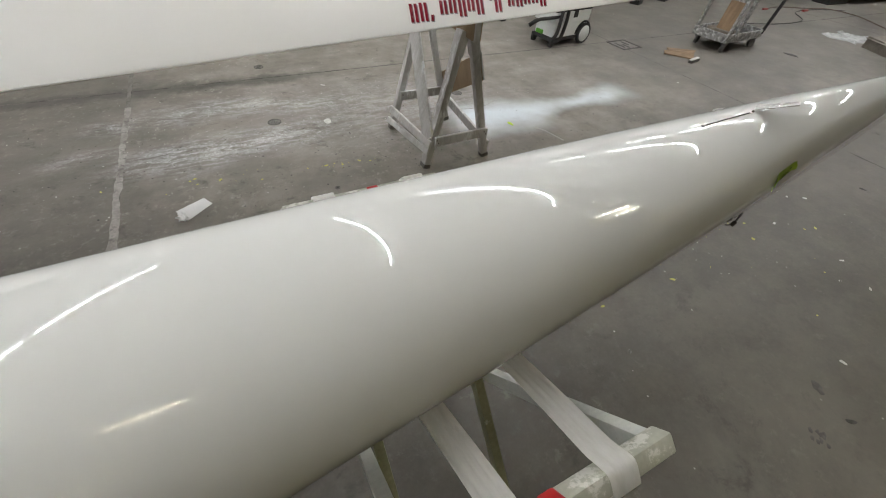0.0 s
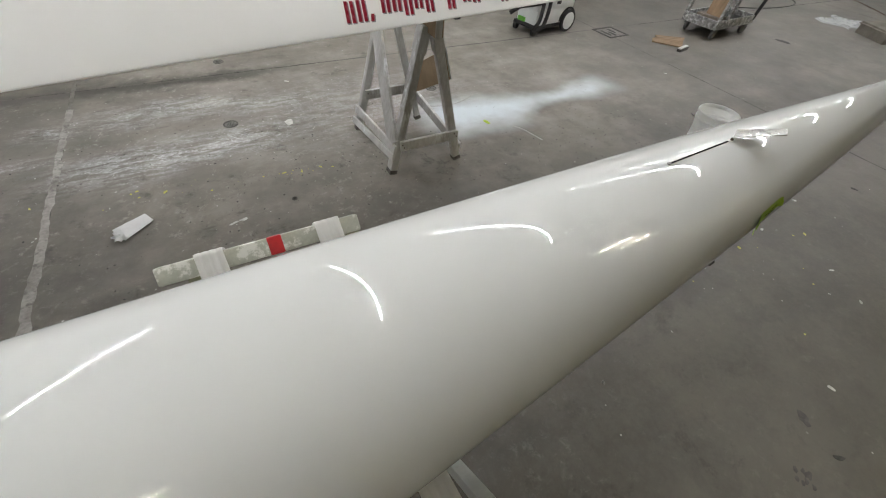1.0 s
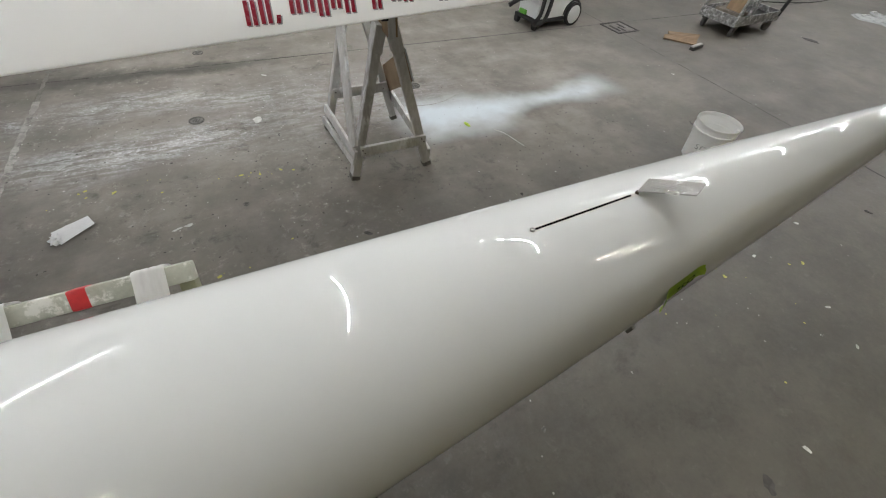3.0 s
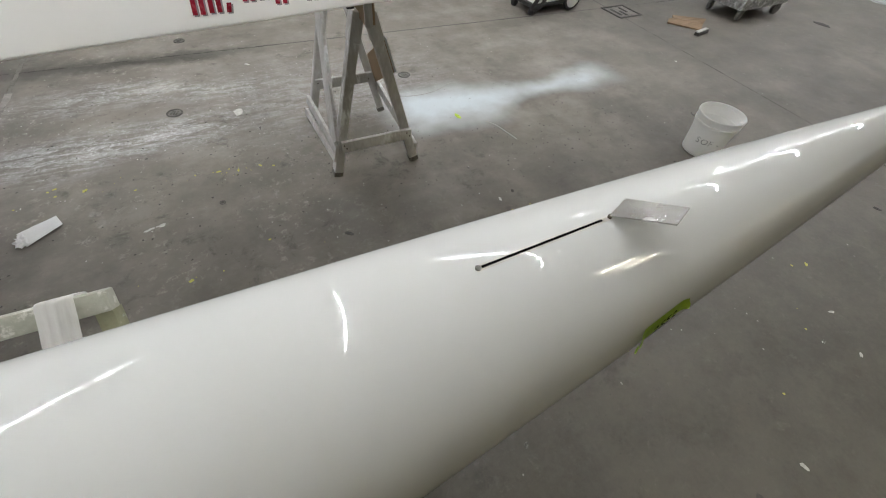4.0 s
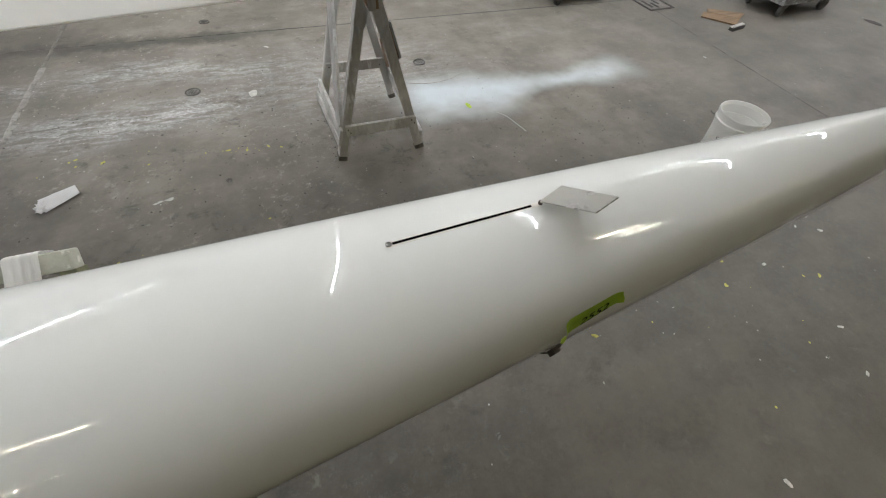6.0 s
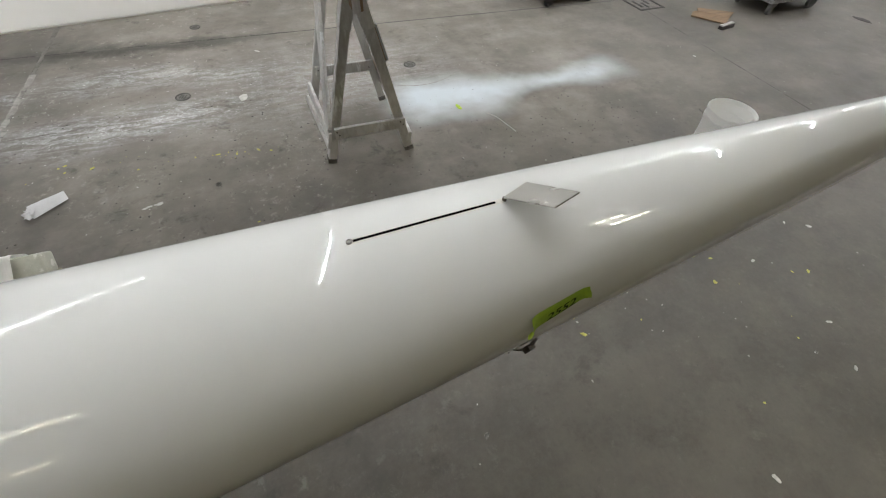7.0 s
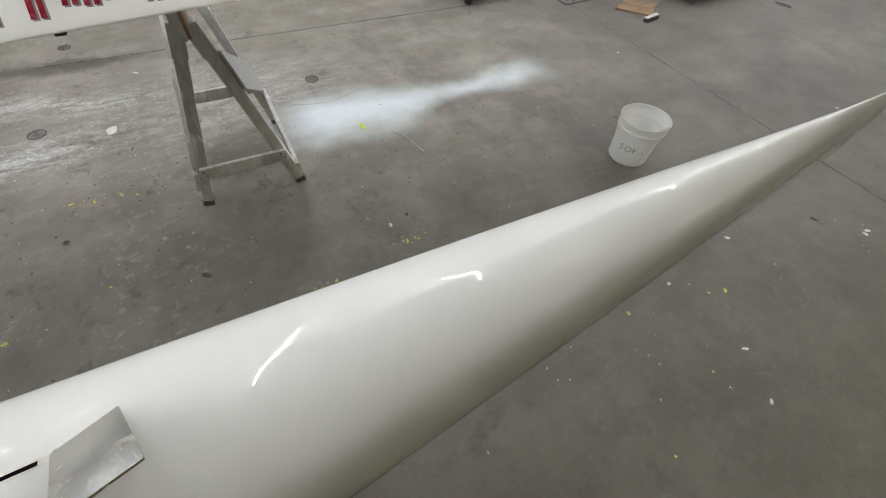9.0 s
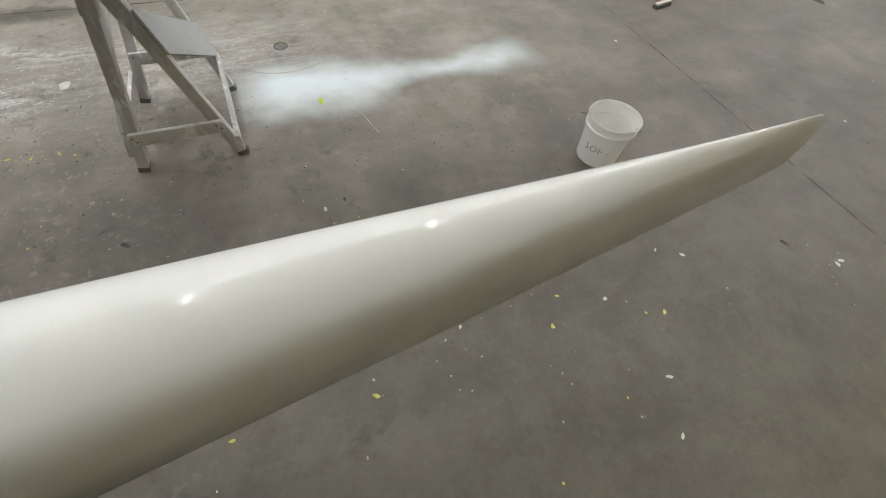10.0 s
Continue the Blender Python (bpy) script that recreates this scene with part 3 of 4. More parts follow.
# bent aluminium fin plate: a thin diamond lying over the keel
corners = [Vector((1.264, 0.413, k1.z + 0.007)), Vector((1.316, 0.436, 1.187)), Vector((1.354, 0.361, 1.222)), Vector((1.296, 0.337, 1.232))]
bm = bmesh.new()
n = (corners[1] - corners[0]).cross(corners[3] - corners[0]).normalized()
if n.z < 0:
    n = -n
grid = []
for i in range(9):
    row = []
    for j in range(9):
        u, v = i / 8, j / 8
        q = corners[0].lerp(corners[1], u).lerp(corners[3].lerp(corners[2], u), v)
        row.append(q + n * 0.0015 * math.sin(math.pi * u) * math.sin(math.pi * v))
    grid.append(row)
top = [[bm.verts.new(q + n * 0.0012) for q in row] for row in grid]
low = [[bm.verts.new(q - n * 0.0012) for q in row] for row in grid]
for i in range(8):
    for j in range(8):
        bm.faces.new((top[i][j], top[i + 1][j], top[i + 1][j + 1], top[i][j + 1]))
        bm.faces.new((low[i][j], low[i][j + 1], low[i + 1][j + 1], low[i + 1][j]))
rim_t = [top[i][0] for i in range(9)] + [top[8][j] for j in range(1, 9)] + [top[i][8] for i in range(7, -1, -1)] + [top[0][j] for j in range(7, 0, -1)]
rim_l = [low[i][0] for i in range(9)] + [low[8][j] for j in range(1, 9)] + [low[i][8] for i in range(7, -1, -1)] + [low[0][j] for j in range(7, 0, -1)]
for k in range(len(rim_t)):
    j = (k + 1) % len(rim_t)
    bm.faces.new((rim_t[k], rim_l[k], rim_l[j], rim_t[j]))
part("fin", bm, ALU, near_boat, "thin brushed aluminium fin plate turned across the keel", angle=30)

# green tape tag low on the flank, with lifted ends
TAPE_X0, TAPE_X1 = 1.266, 1.380


def tape_low(x):
    return 1.036 + 0.023 * (x - TAPE_X0) / (TAPE_X1 - TAPE_X0)


def tape_high(x):
    return 1.074 + 0.009 * (x - TAPE_X0) / (TAPE_X1 - TAPE_X0)


def near_at(x, z, lift):
    """The near flank at x and height z."""
    lo, hi = -GUNWALE, -15.0
    for _ in range(30):
        mid = (lo + hi) / 2
        if near_skin(x, mid).z < z:
            lo = mid
        else:
            hi = mid
    return near_skin(x, lo, lift)


bm = bmesh.new()
rows = []
for i in range(13):
    s = i / 12
    x = TAPE_X0 + (TAPE_X1 - TAPE_X0) * s
    lift = 0.0012 + 0.007 * max(0, abs(s - 0.5) * 2 - 0.8) / 0.2
    rows.append([bm.verts.new(near_at(x - 0.006 * j / 4, tape_low(x) + (tape_high(x) - tape_low(x)) * j / 4, lift * (1.0 if j < 3 else 0.6))) for j in range(5)])
for r0, r1 in zip(rows, rows[1:]):
    for j in range(4):
        bm.faces.new((r0[j], r0[j + 1], r1[j + 1], r1[j]))
tape = part("tape_tag", bm, GREEN_TAPE, near_boat, "bright green masking tape tag with black handwriting")
mid = (TAPE_X0 + TAPE_X1) / 2
lettering("2552", 0.024, BLACK, "writing", tape, lambda x, y: near_at(mid - 0.002 + x * 1.2 + 0.1 * y, tape_low(mid + x) + 0.006 + 0.92 * y, 0.0036), label="black handwritten number", weight=0.012)
bm = bmesh.new()
flake(bm, 0, 0, 0.008, random.Random(3), 0, 0.001, 1.6, 0.4)
part("tape_corner", bm, LIME, tape, "pale curled tape corner", m=Matrix.Translation(near_at(TAPE_X0 - 0.002, tape_low(TAPE_X0) - 0.004, 0.006)) @ pose(0, 0, 0, 70, 0, 20))

# strap buckle hanging below the gunwale
bk = Vector((1.329, 0.294, 0.853))
buckle = part("strap_buckle", boxed((-0.011, -0.007, -0.010), (0.011, 0.007, 0.010), 0.003), BROWN_PLASTIC, near_boat, "dark buckle hanging below the gunwale", m=Matrix.Translation(bk) @ pose(0, 0, 0, 10, 20, 15))
part("cord", tube(bmesh.new(), smooth_path([bk, bk + Vector((-0.02, 0.004, -0.004)), bk + Vector((-0.045, 0.012, 0.004)), near_skin(1.27, -GUNWALE + 1)], 6), 0.0022, 6), BROWN_PLASTIC, near_boat, "thin dark cord")
part("strap", barred(bk, near_skin(1.335, -GUNWALE + 1), 0.012, 0.002, up=(0, 1, 0), bevel=0), BROWN_PLASTIC, near_boat)

# ---- sling stand under the near shell ----
sling = thing("boat_sling", "pale green wooden sling stand with cream webbing straps", "sling stand")
BAR_Z, Y_FAR, Y_NEAR, BX0, BX1 = 0.938, 0.742, -0.078, 0.035, 0.512
LEAN_Y, LEAN_Z = 0.65, 0.76
for y, side, rise, short in ((Y_FAR, 1, 0.004, 0.045), (Y_NEAR, -1, -0.006, 0.0)):
    up = (0, side * LEAN_Y, LEAN_Z)
    rail = part("top_rail", barred((BX0, y, BAR_Z + rise), (BX1 - short, y, BAR_Z + rise), 0.036, 0.040, up=up, bevel=0.005), PALE_GREEN, sling)
    part("red_band", barred((0.255, y, BAR_Z + rise), (0.289, y, BAR_Z + rise), 0.0385, 0.0425, up=up, bevel=0.006), RED_TAPE, rail, "red tape band round the rail")
for x_near, x_far, wide in ((0.172, 0.112, 0.056), (0.362, 0.364, 0.058)):
    bm = bmesh.new()
    half = [(0.014, -0.034), (0.033, -0.010), (0.020, 0.010), (0.002, 0.0245), (-0.018, 0.014), (-0.045, -0.002)]
    pts = [Vector((0, Y_NEAR - a, BAR_Z + h)) for a, h in half]
    pts += [Vector((0, 0.05, 0.905)), Vector((0, 0.11, 0.881)), Vector((0, 0.17, 0.857)), Vector((0, 0.22, 0.838)), Vector((0, 0.34, 0.822)), Vector((0, 0.46, 0.838)), Vector((0, 0.515, 0.858)), Vector((0, 0.62, 0.905))]
    pts += [Vector((0, Y_FAR + a, BAR_Z + 0.010 + h)) for a, h in reversed(half)]
    path = smooth_path(pts, 5)
    rows = [[bm.verts.new((x_near + (x_far - x_near) * min(max((q.y - Y_NEAR) / (Y_FAR - Y_NEAR), 0), 1) + wide * k / 24, q.y, q.z + 0.0013 * abs(math.sin(math.pi * k / 6)))) for k in range(25)] for q in path]
    for r0, r1 in zip(rows, rows[1:]):
        for j in range(24):
            bm.faces.new((r0[j], r0[j + 1], r1[j + 1], r1[j]))
    bmesh.ops.solidify(bm, geom=bm.faces[:], thickness=0.004)
    part("strap", bm, WEBBING, sling, "wide cream webbing strap")
for x, inner in ((BX0 + 0.02, 0.045), (BX1 - 0.02, -0.045)):
    part("leg", barred((x, Y_NEAR, BAR_Z - 0.02), (x, Y_FAR - 0.04, 0.02), 0.030, 0.042, up=(0, -1, 1), bevel=0.004), PALE_GREY, sling)
    part("leg", barred((x + inner, Y_FAR, BAR_Z - 0.02), (x + inner, Y_NEAR + 0.04, 0.02), 0.030, 0.042, up=(0, 1, 1), bevel=0.004), OLIVE, sling)
for y in (Y_NEAR + 0.05, Y_FAR - 0.05):
    part("foot_rail", boxed((BX0, y - 0.02, 0.0), (BX1, y + 0.02, 0.045), 0.005), OLIVE, sling)

# ---- the far racing shell ----
FAR = dict(y0=1.812, y1=0.020, z0=1.395, z1=0.052, z2=-0.001, beam=0.35, run=7.5, nose=0.010, taper=2.0, stem=0.15, deepen=0.17, over=1.2, wide=0.99, wide_end=0.0, full=1.12, tumble=0.0, curl=1.5, nose_drop=0.004, roll=0.0, chine=(90.0, 91.0))
FAR_TIP = 8.2
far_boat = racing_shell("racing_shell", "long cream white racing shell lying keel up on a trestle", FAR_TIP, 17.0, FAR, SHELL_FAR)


def far_skin(x, z, lift):
    """The far shell's near flank at x and height z."""
    lo, hi = -GUNWALE, -20.0
    for _ in range(30):
        mid = (lo + hi) / 2
        if shell_point(x, mid, FAR_TIP, FAR).z < z:
            lo = mid
        else:
            hi = mid
    q = shell_point(x, lo, FAR_TIP, FAR)
    return q + Vector((0, -lift, 0.3 * lift))


def far_bar(x, z0, width, height, slant, lift):
    bm = bmesh.new()
    rows = [[bm.verts.new(far_skin(x + width * i + slant * j / 5, z0 + height * j / 5, lift)) for i in (0, 0.5, 1)] for j in range(6)]
    for r0, r1 in zip(rows, rows[1:]):
        for k in range(2):
            bm.faces.new((r0[k], r0[k + 1], r1[k + 1], r1[k]))
    return bm


for x in (1.152, 1.985, 2.18):
    q = shell_point(x, -GUNWALE, FAR_TIP, FAR)
    part("tab", boxed((x - 0.012, q.y + 0.002, q.z - 0.008), (x + 0.012, q.y + 0.02, q.z + 0.006), 0.002), RUBBER, far_boat, "small black tab under the gunwale")
# illegible dedication in red: one plain bar for each letter, word by word
x = 0.712
for word in ((1.0, 1.0, 0.35), (0.75, 0.75, 1.0, 0.75, 1.0), (0.3, 1.0), (0.75, 0.85, 0.75, 0.75, 1.0)):
    for tall in word:
        z = 1.139 + 0.048 * (x - 0.70)
        h = 0.054 * tall
        foot = z + 0.057 - h if tall > 0.4 or word[0] == 0.3 else z
        for stroke in ((0.0, 0.0205) if tall > 0.4 else (0.0,)):
            letter = part("letter_bar", far_bar(x + stroke, foot, 0.0125, h, 0.006, 0.0022), RED_PAINT, far_boat, "dark red painted lettering bar")
            part("bar_shadow", far_bar(x + stroke + 0.003, foot - 0.003, 0.0135, h, 0.006, 0.0011), GREY_PAINT, letter, "grey outline behind the lettering")
        x += 0.0435 if tall > 0.4 else 0.022
    x += 0.027

# ---- trestle ----
trestle = thing("trestle", "tall grey painted wooden trestle with worn paint", "trestle")
NL, NR, FL, FR = Vector((1.102, 2.111, 0)), Vector((1.607, 2.102, 0)), Vector((1.083, 2.731, 0)), Vector((1.589, 2.726, 0))
TOP_Z = 0.90
for foot, topx, topy, deep, thick in ((NL, 1.330, 2.132, 0.066, 0.051), (NR, 1.379, 2.104, 0.048, 0.055), (FL, 1.330, 2.741, 0.052, 0.051), (FR, 1.381, 2.752, 0.037, 0.048)):
    top = Vector((topx, topy, TOP_Z))
    leg = part("leg", barred(foot, top, deep, thick, up=(1, 0, 0), bevel=0.005), GREY_WOOD, trestle)
    part("foot", barred(foot, foot.lerp(top, 0.035), deep + 0.003, thick + 0.003, up=(1, 0, 0), bevel=0.004), FOOT_DARK, leg, "darker foot end")
    part("cheek", barred(foot.lerp(top, 0.85), top + Vector((0, 0, -0.002)), deep + 0.012, thick + 0.008, up=(1, 0, 0), bevel=0.004), GREY_WOOD, leg)
part("beam", boxed((1.330, 2.0, 0.872), (1.380, 2.79, 1.052), 0.004), BARE_WOOD, trestle, "brown bare wood top beam")
part("beam_end", boxed((1.328, 1.988, 0.870), (1.365, 2.0, 1.05), 0.003), GREY_WOOD, trestle, "white-daubed beam end")
part("bearer", boxed((1.325, 1.75, 1.052), (1.385, 2.79, 1.078), 0.004), GREY_WOOD, trestle)
part("rail", barred((1.150, 2.064, 0.219), (1.576, 2.064, 0.222), 0.022, 0.066, bevel=0.003), GREY_WOOD, trestle)
part("rail", barred((1.150, 2.694, 0.281), (1.530, 2.696, 0.281), 0.022, 0.066, bevel=0.003), GREY_WOOD, trestle)
part("rail", barred((1.119, 2.070, 0.192), (1.088, 2.750, 0.161), 0.020, 0.056, up=(0.25, 0, 1), bevel=0.003), GREY_WOOD, trestle, "rail caked with white paint")
part("rail", barred((1.104, 2.070, 0.142), (1.060, 2.750, 0.078), 0.018, 0.044, up=(0.25, 0, 1), bevel=0.003), GREY_WOOD, trestle)
part("rail", barred((1.612, 2.08, 0.10), (1.578, 2.75, 0.20), 0.022, 0.070, bevel=0.003), GREY_WOOD, trestle)
part("brace", barred((1.122, 2.12, 0.215), (1.266, 2.765, 0.870), 0.018, 0.135, up=(0.2, -1, 1), bevel=0.003), GREY_WOOD, trestle)
for x, y, z in ((1.162, 2.053, 0.232), (1.175, 2.053, 0.210), (1.545, 2.053, 0.236), (1.562, 2.053, 0.214), (1.165, 2.683, 0.292), (1.505, 2.684, 0.274)):
    part("screw", lathe(bmesh.new(), [(0, 0), (0.0048, 0), (0.0044, 0.002), (0, 0.0024)], 10, Matrix.Translation((x, y, z)) @ pose(0, 0, 0, 90, 0, 0)), IRON, trestle, "dark screw head")


def plate(corners, normal, near, far):
    """A flat board with the given corners, lying between two offsets along the normal."""
    bm, n = bmesh.new(), Vector(normal).normalized()
    sides = [[bm.verts.new(Vector(q) + n * o) for q in corners] for o in (near, far)]
    bm.faces.new(sides[0])
    bm.faces.new(list(reversed(sides[1])))
    for k in range(4):
        j = (k + 1) % 4
        bm.faces.new((sides[0][j], sides[0][k], sides[1][k], sides[1][j]))
    bmesh.ops.recalc_face_normals(bm, faces=bm.faces[:])
    bmesh.ops.bevel(bm, geom=bm.edges[:], offset=0.0008, segments=1, affect="EDGES")
    return bm


BOARD = ((1.494, 2.076, 0.605), (1.447, 2.086, 0.782), (1.542, 2.765, 0.405), (1.580, 2.772, 0.200))
part("side_board", plate(BOARD, (1, 0, 0.24), -0.006, 0.006), GREY_BOARD, trestle, "smooth blue-grey board across the trestle's side")
bm = plate(BOARD, (1, 0, 0.24), -0.010, -0.0065)
part("board_back", bm, BARE_WOOD, trestle, "bare brown back of the side board")

# ---- pail ----
PX, PY = 3.628, 1.502
pail = thing("pail", "white plastic pail with black scrawl and wire bail", "bucket", pose(PX, PY, 0, 0, 0, 0))
prof = [(0.0, 0.004), (0.112, 0.004), (0.117, 0.0), (0.122, 0.006), (0.134, 0.212), (0.1455, 0.216), (0.1475, 0.220), (0.1480, 0.236), (0.1400, 0.240), (0.1415, 0.270), (0.1500, 0.273), (0.1520, 0.277), (0.1525, 0.288), (0.1500, 0.292), (0.1465, 0.290), (0.1435, 0.27), (0.119, 0.012), (0.0, 0.010)]
part("body", lathe(bmesh.new(), prof, 56), PAIL, pail, angle=25)
va = math.atan2(0.15 - PY, 1.9 - PX)


def on_pail(x, y, lift=0.0012):
    z = 0.135 + y
    r = 0.122 + (0.134 - 0.122) * (z - 0.006) / 0.199 + lift
    a = va + x / r - 0.08
    return Vector((r * math.cos(a), r * math.sin(a), z))


for text, shift in (("S", -0.058), ("O", -0.014), ("F", 0.026), ("-", 0.076)):
    lettering(text, 0.060, INK, "letter", pail, lambda x, y: on_pail(x + shift, y - 0.03), label="scrawled black marker letter")
bm = bmesh.new()
arc = []
ea = va - 1.45
for k in range(25):
    s = math.pi * k / 24
    ax = Vector((math.cos(ea), math.sin(ea), 0))
    side = Vector((-math.sin(ea), math.cos(ea), 0))
    arc.append(Vector((0, 0, 0.247)) + ax * (0.153 + 0.010 * math.cos(s) ** 8 + 0.020 * max(math.cos(s), 0) ** 12) * math.cos(s) - side * 0.155 * math.sin(s) + Vector((0, 0, -0.10 * math.sin(s))))
part("bail", tube(bm, arc, 0.0032, 6), IRON, pail, "thin wire bail handle")
for s in (1, -1):
    part("ear", lathe(bmesh.new(), [(0, 0), (0.014, 0), (0.014, 0.008), (0.008, 0.014), (0, 0.014)], 12, Matrix.Translation((s * 0.138 * math.cos(ea), s * 0.138 * math.sin(ea), 0.255)) @ pose(0, 0, 0, 0, 90 if s > 0 else -90, 0).to_3x3().to_4x4() @ Matrix()), PAIL, pail)

# ---- vacuum cleaner ----
vac = thing("dust_extractor", "grey wheeled dust extractor with black hose and green trim", "vacuum", pose(3.72, 4.22, 0, 0, 0, 8))
bm = boxed((0.06, -0.17, 0.09), (0.70, 0.17, 0.30), 0.03)
part("body", bm, VAC_GREY, vac)
part("bin", boxed((0.02, -0.185, 0.27), (0.68, 0.185, 0.42), 0.025), VAC_GREY, vac)
part("lid", boxed((0.02, -0.18, 0.43), (0.66, 0.18, 0.58), 0.03), VAC_GREY, vac)
part("band", boxed((0.015, -0.188, 0.405), (0.675, 0.188, 0.435), 0.008), RUBBER, vac, "black band between bin and lid")
part("latch", boxed((0.34, -0.196, 0.33), (0.41, -0.183, 0.46), 0.005), RUBBER, vac)
part("bumper", boxed((0.03, -0.175, 0.07), (0.72, 0.175, 0.115), 0.015), RUBBER, vac, "black lower bumper")
part("front_panel", boxed((0.030, 0.01, 0.118), (0.058, 0.12, 0.165), 0.006), VAC_GREEN, vac, "bright green front panel")
for y in (-0.155, 0.155):
    wheel = part("rear_wheel", lathe(bmesh.new(), [(0.09, -0.02), (0.120, -0.02), (0.124, -0.012), (0.124, 0.012), (0.120, 0.02), (0.09, 0.02)], 36), RUBBER, vac, m=pose(0.62, y * 1.22, 0.124, 90))
    part("hub", lathe(bmesh.new(), [(0, -0.024), (0.092, -0.024), (0.100, -0.018), (0.100, 0.018), (0.092, 0.024), (0, 0.024)], 36), VAC_GREY, wheel, "pale grey wheel disc")
    part("wheel_arch", tube(bmesh.new(), [(0.62 + 0.138 * math.cos(a), y * 1.1, 0.124 + 0.138 * math.sin(a)) for a in (math.pi * k / 14 for k in range(15))], 0.013, 6), RUBBER, vac)
    wheel = part("castor", lathe(bmesh.new(), [(0, -0.024), (0.04, -0.024), (0.046, -0.016), (0.046, 0.016), (0.04, 0.024), (0, 0.024)], 20), RUBBER, vac, m=pose(0.06, y, 0.046, 90, 0, 15))
    part("fork", boxed((0.03, y - 0.03, 0.06), (0.10, y + 0.03, 0.11), 0.01), RUBBER, vac)
hose = [(0.10, -0.20, 0.56), (0.06, -0.23, 0.40), (0.02, -0.25, 0.20), (-0.02, -0.22, 0.10), (0.09, -0.25, 0.12), (0.17, -0.23, 0.30), (0.19, -0.20, 0.52)]
part("hose", tube(bmesh.new(), smooth_path(hose, 8), 0.022, 10), RUBBER, vac, "black ribbed suction hose")
hose = [(0.10, -0.18, 0.36), (-0.05, -0.16, 0.35), (-0.20, -0.10, 0.33), (-0.30, -0.06, 0.27)]
part("hose_end", tube(bmesh.new(), smooth_path(hose, 8), [0.02] * 17 + [0.024] * 8, 10), RUBBER, vac, "black hose nozzle")

# ---- cart with cardboard ----
cart = thing("platform_cart", "paint-caked grey platform cart on four castors", "cart", pose(6.20, 3.27, 0, 0, 0, 4))
part("deck", boxed((-0.06, -0.02, 0.145), (0.86, 0.46, 0.17), 0.006), RUBBER, cart, "dark deck")
for a, b in (((-0.06, -0.03, 0.13), (0.86, -0.008, 0.235)), ((-0.06, 0.448, 0.13), (0.86, 0.47, 0.235)), ((-0.072, -0.03, 0.13), (-0.05, 0.47, 0.235)), ((0.85, -0.03, 0.13), (0.872, 0.47, 0.235))):
    part("side_rail", boxed(a, b, 0.005), CART_GREY, cart)
for x, y in ((0.04, 0.02), (0.04, 0.42), (0.78, 0.02), (0.78, 0.42)):
    wheel = part("castor", lathe(bmesh.new(), [(0, -0.02), (0.035, -0.02), (0.06, -0.018), (0.064, -0.010), (0.064, 0.010), (0.06, 0.018), (0.035, 0.02), (0, 0.02)], 24), CASTOR, cart, m=pose(x, y, 0.064, 90, 0, 12 if x < 0.5 else -8))
    part("bracket", boxed((x - 0.035, y - 0.032, 0.09), (x + 0.035, y + 0.032, 0.146), 0.006), CASTOR, cart)
for y in (-0.02, 0.46):
    part("handle_post", tube(bmesh.new(), [(0.84, y, 0.18), (1.06, y, 0.88)], 0.022, 10), RUBBER, cart, "black tube handle")
part("handle_grip", tube(bmesh.new(), [(1.06, -0.03, 0.88), (1.06, 0.47, 0.88)], 0.018, 10), RUBBER, cart)
for y in (-0.015, 0.455):
    part("frame_post", barred((-0.05, y, 0.16), (0.06, y, 0.95), 0.03, 0.045, up=(1, 0, 0), bevel=0.004), CART_GREY, cart)
part("frame_post", barred((0.16, -0.015, 0.18), (0.34, 0.02, 0.95), 0.03, 0.07, up=(1, 0, 0), bevel=0.004), CART_GREY, cart)
part("cross_rail", barred((0.02, -0.015, 0.62), (0.02, 0.455, 0.62), 0.03, 0.04, bevel=0.004), CART_GREY, cart)
bm = barred((0.06, 0.14, 0.20), (0.27, 0.20, 0.92), 0.21, 0.02, up=(1, 0, -0.3), bevel=0.003)
single("cardboard_box", bm, CARDBOARD, "flattened brown cardboard leaning in the cart", "cardboard", pose(6.20, 3.27, 0, 0, 0, 4))
single("folded_cardboard", boxed((0.0, 0.04, 0.172), (0.24, 0.34, 0.25), 0.008), surface("dusty_cardboard", (0.12, 0.10, 0.08), (0.22, 0.19, 0.155), 0.85), "dusty folded cardboard lying in the cart", "cardboard", pose(6.20, 3.27, 0, 0, 0, 4))

# ---- cardboard and block on the floor ----
bm = bmesh.new()
ring = [(5.27, 3.455), (5.36, 3.53), (5.42, 3.52), (5.52, 3.62), (5.84, 3.40), (5.66, 3.29), (5.50, 3.175)]
lo = [bm.verts.new((a, b, 0.003)) for a, b in ring]
hi = [bm.verts.new((a, b, 0.014 + 0.006 * (k % 3))) for k, (a, b) in enumerate(ring)]
bm.faces.new(hi)
for k in range(len(ring)):
    j = (k + 1) % len(ring)
    bm.faces.new((lo[k], lo[j], hi[j], hi[k]))
card = single("cardboard_sheet", bm, CARDBOARD, "torn brown cardboard sheet lying on the concrete", "cardboard", smooth=False)
block = thing("sanding_block", "small dark wood block with a pale top", "block", pose(5.44, 3.115, 0, 0, 0, 12))
part("body", boxed((-0.105, -0.026, 0), (0.105, 0.026, 0.030), 0.004), CHIP_DARK, block)
part("top", boxed((-0.098, -0.012, 0.030), (0.112, 0.026, 0.042), 0.004), CHIP_WHITE, block, "paler top piece")

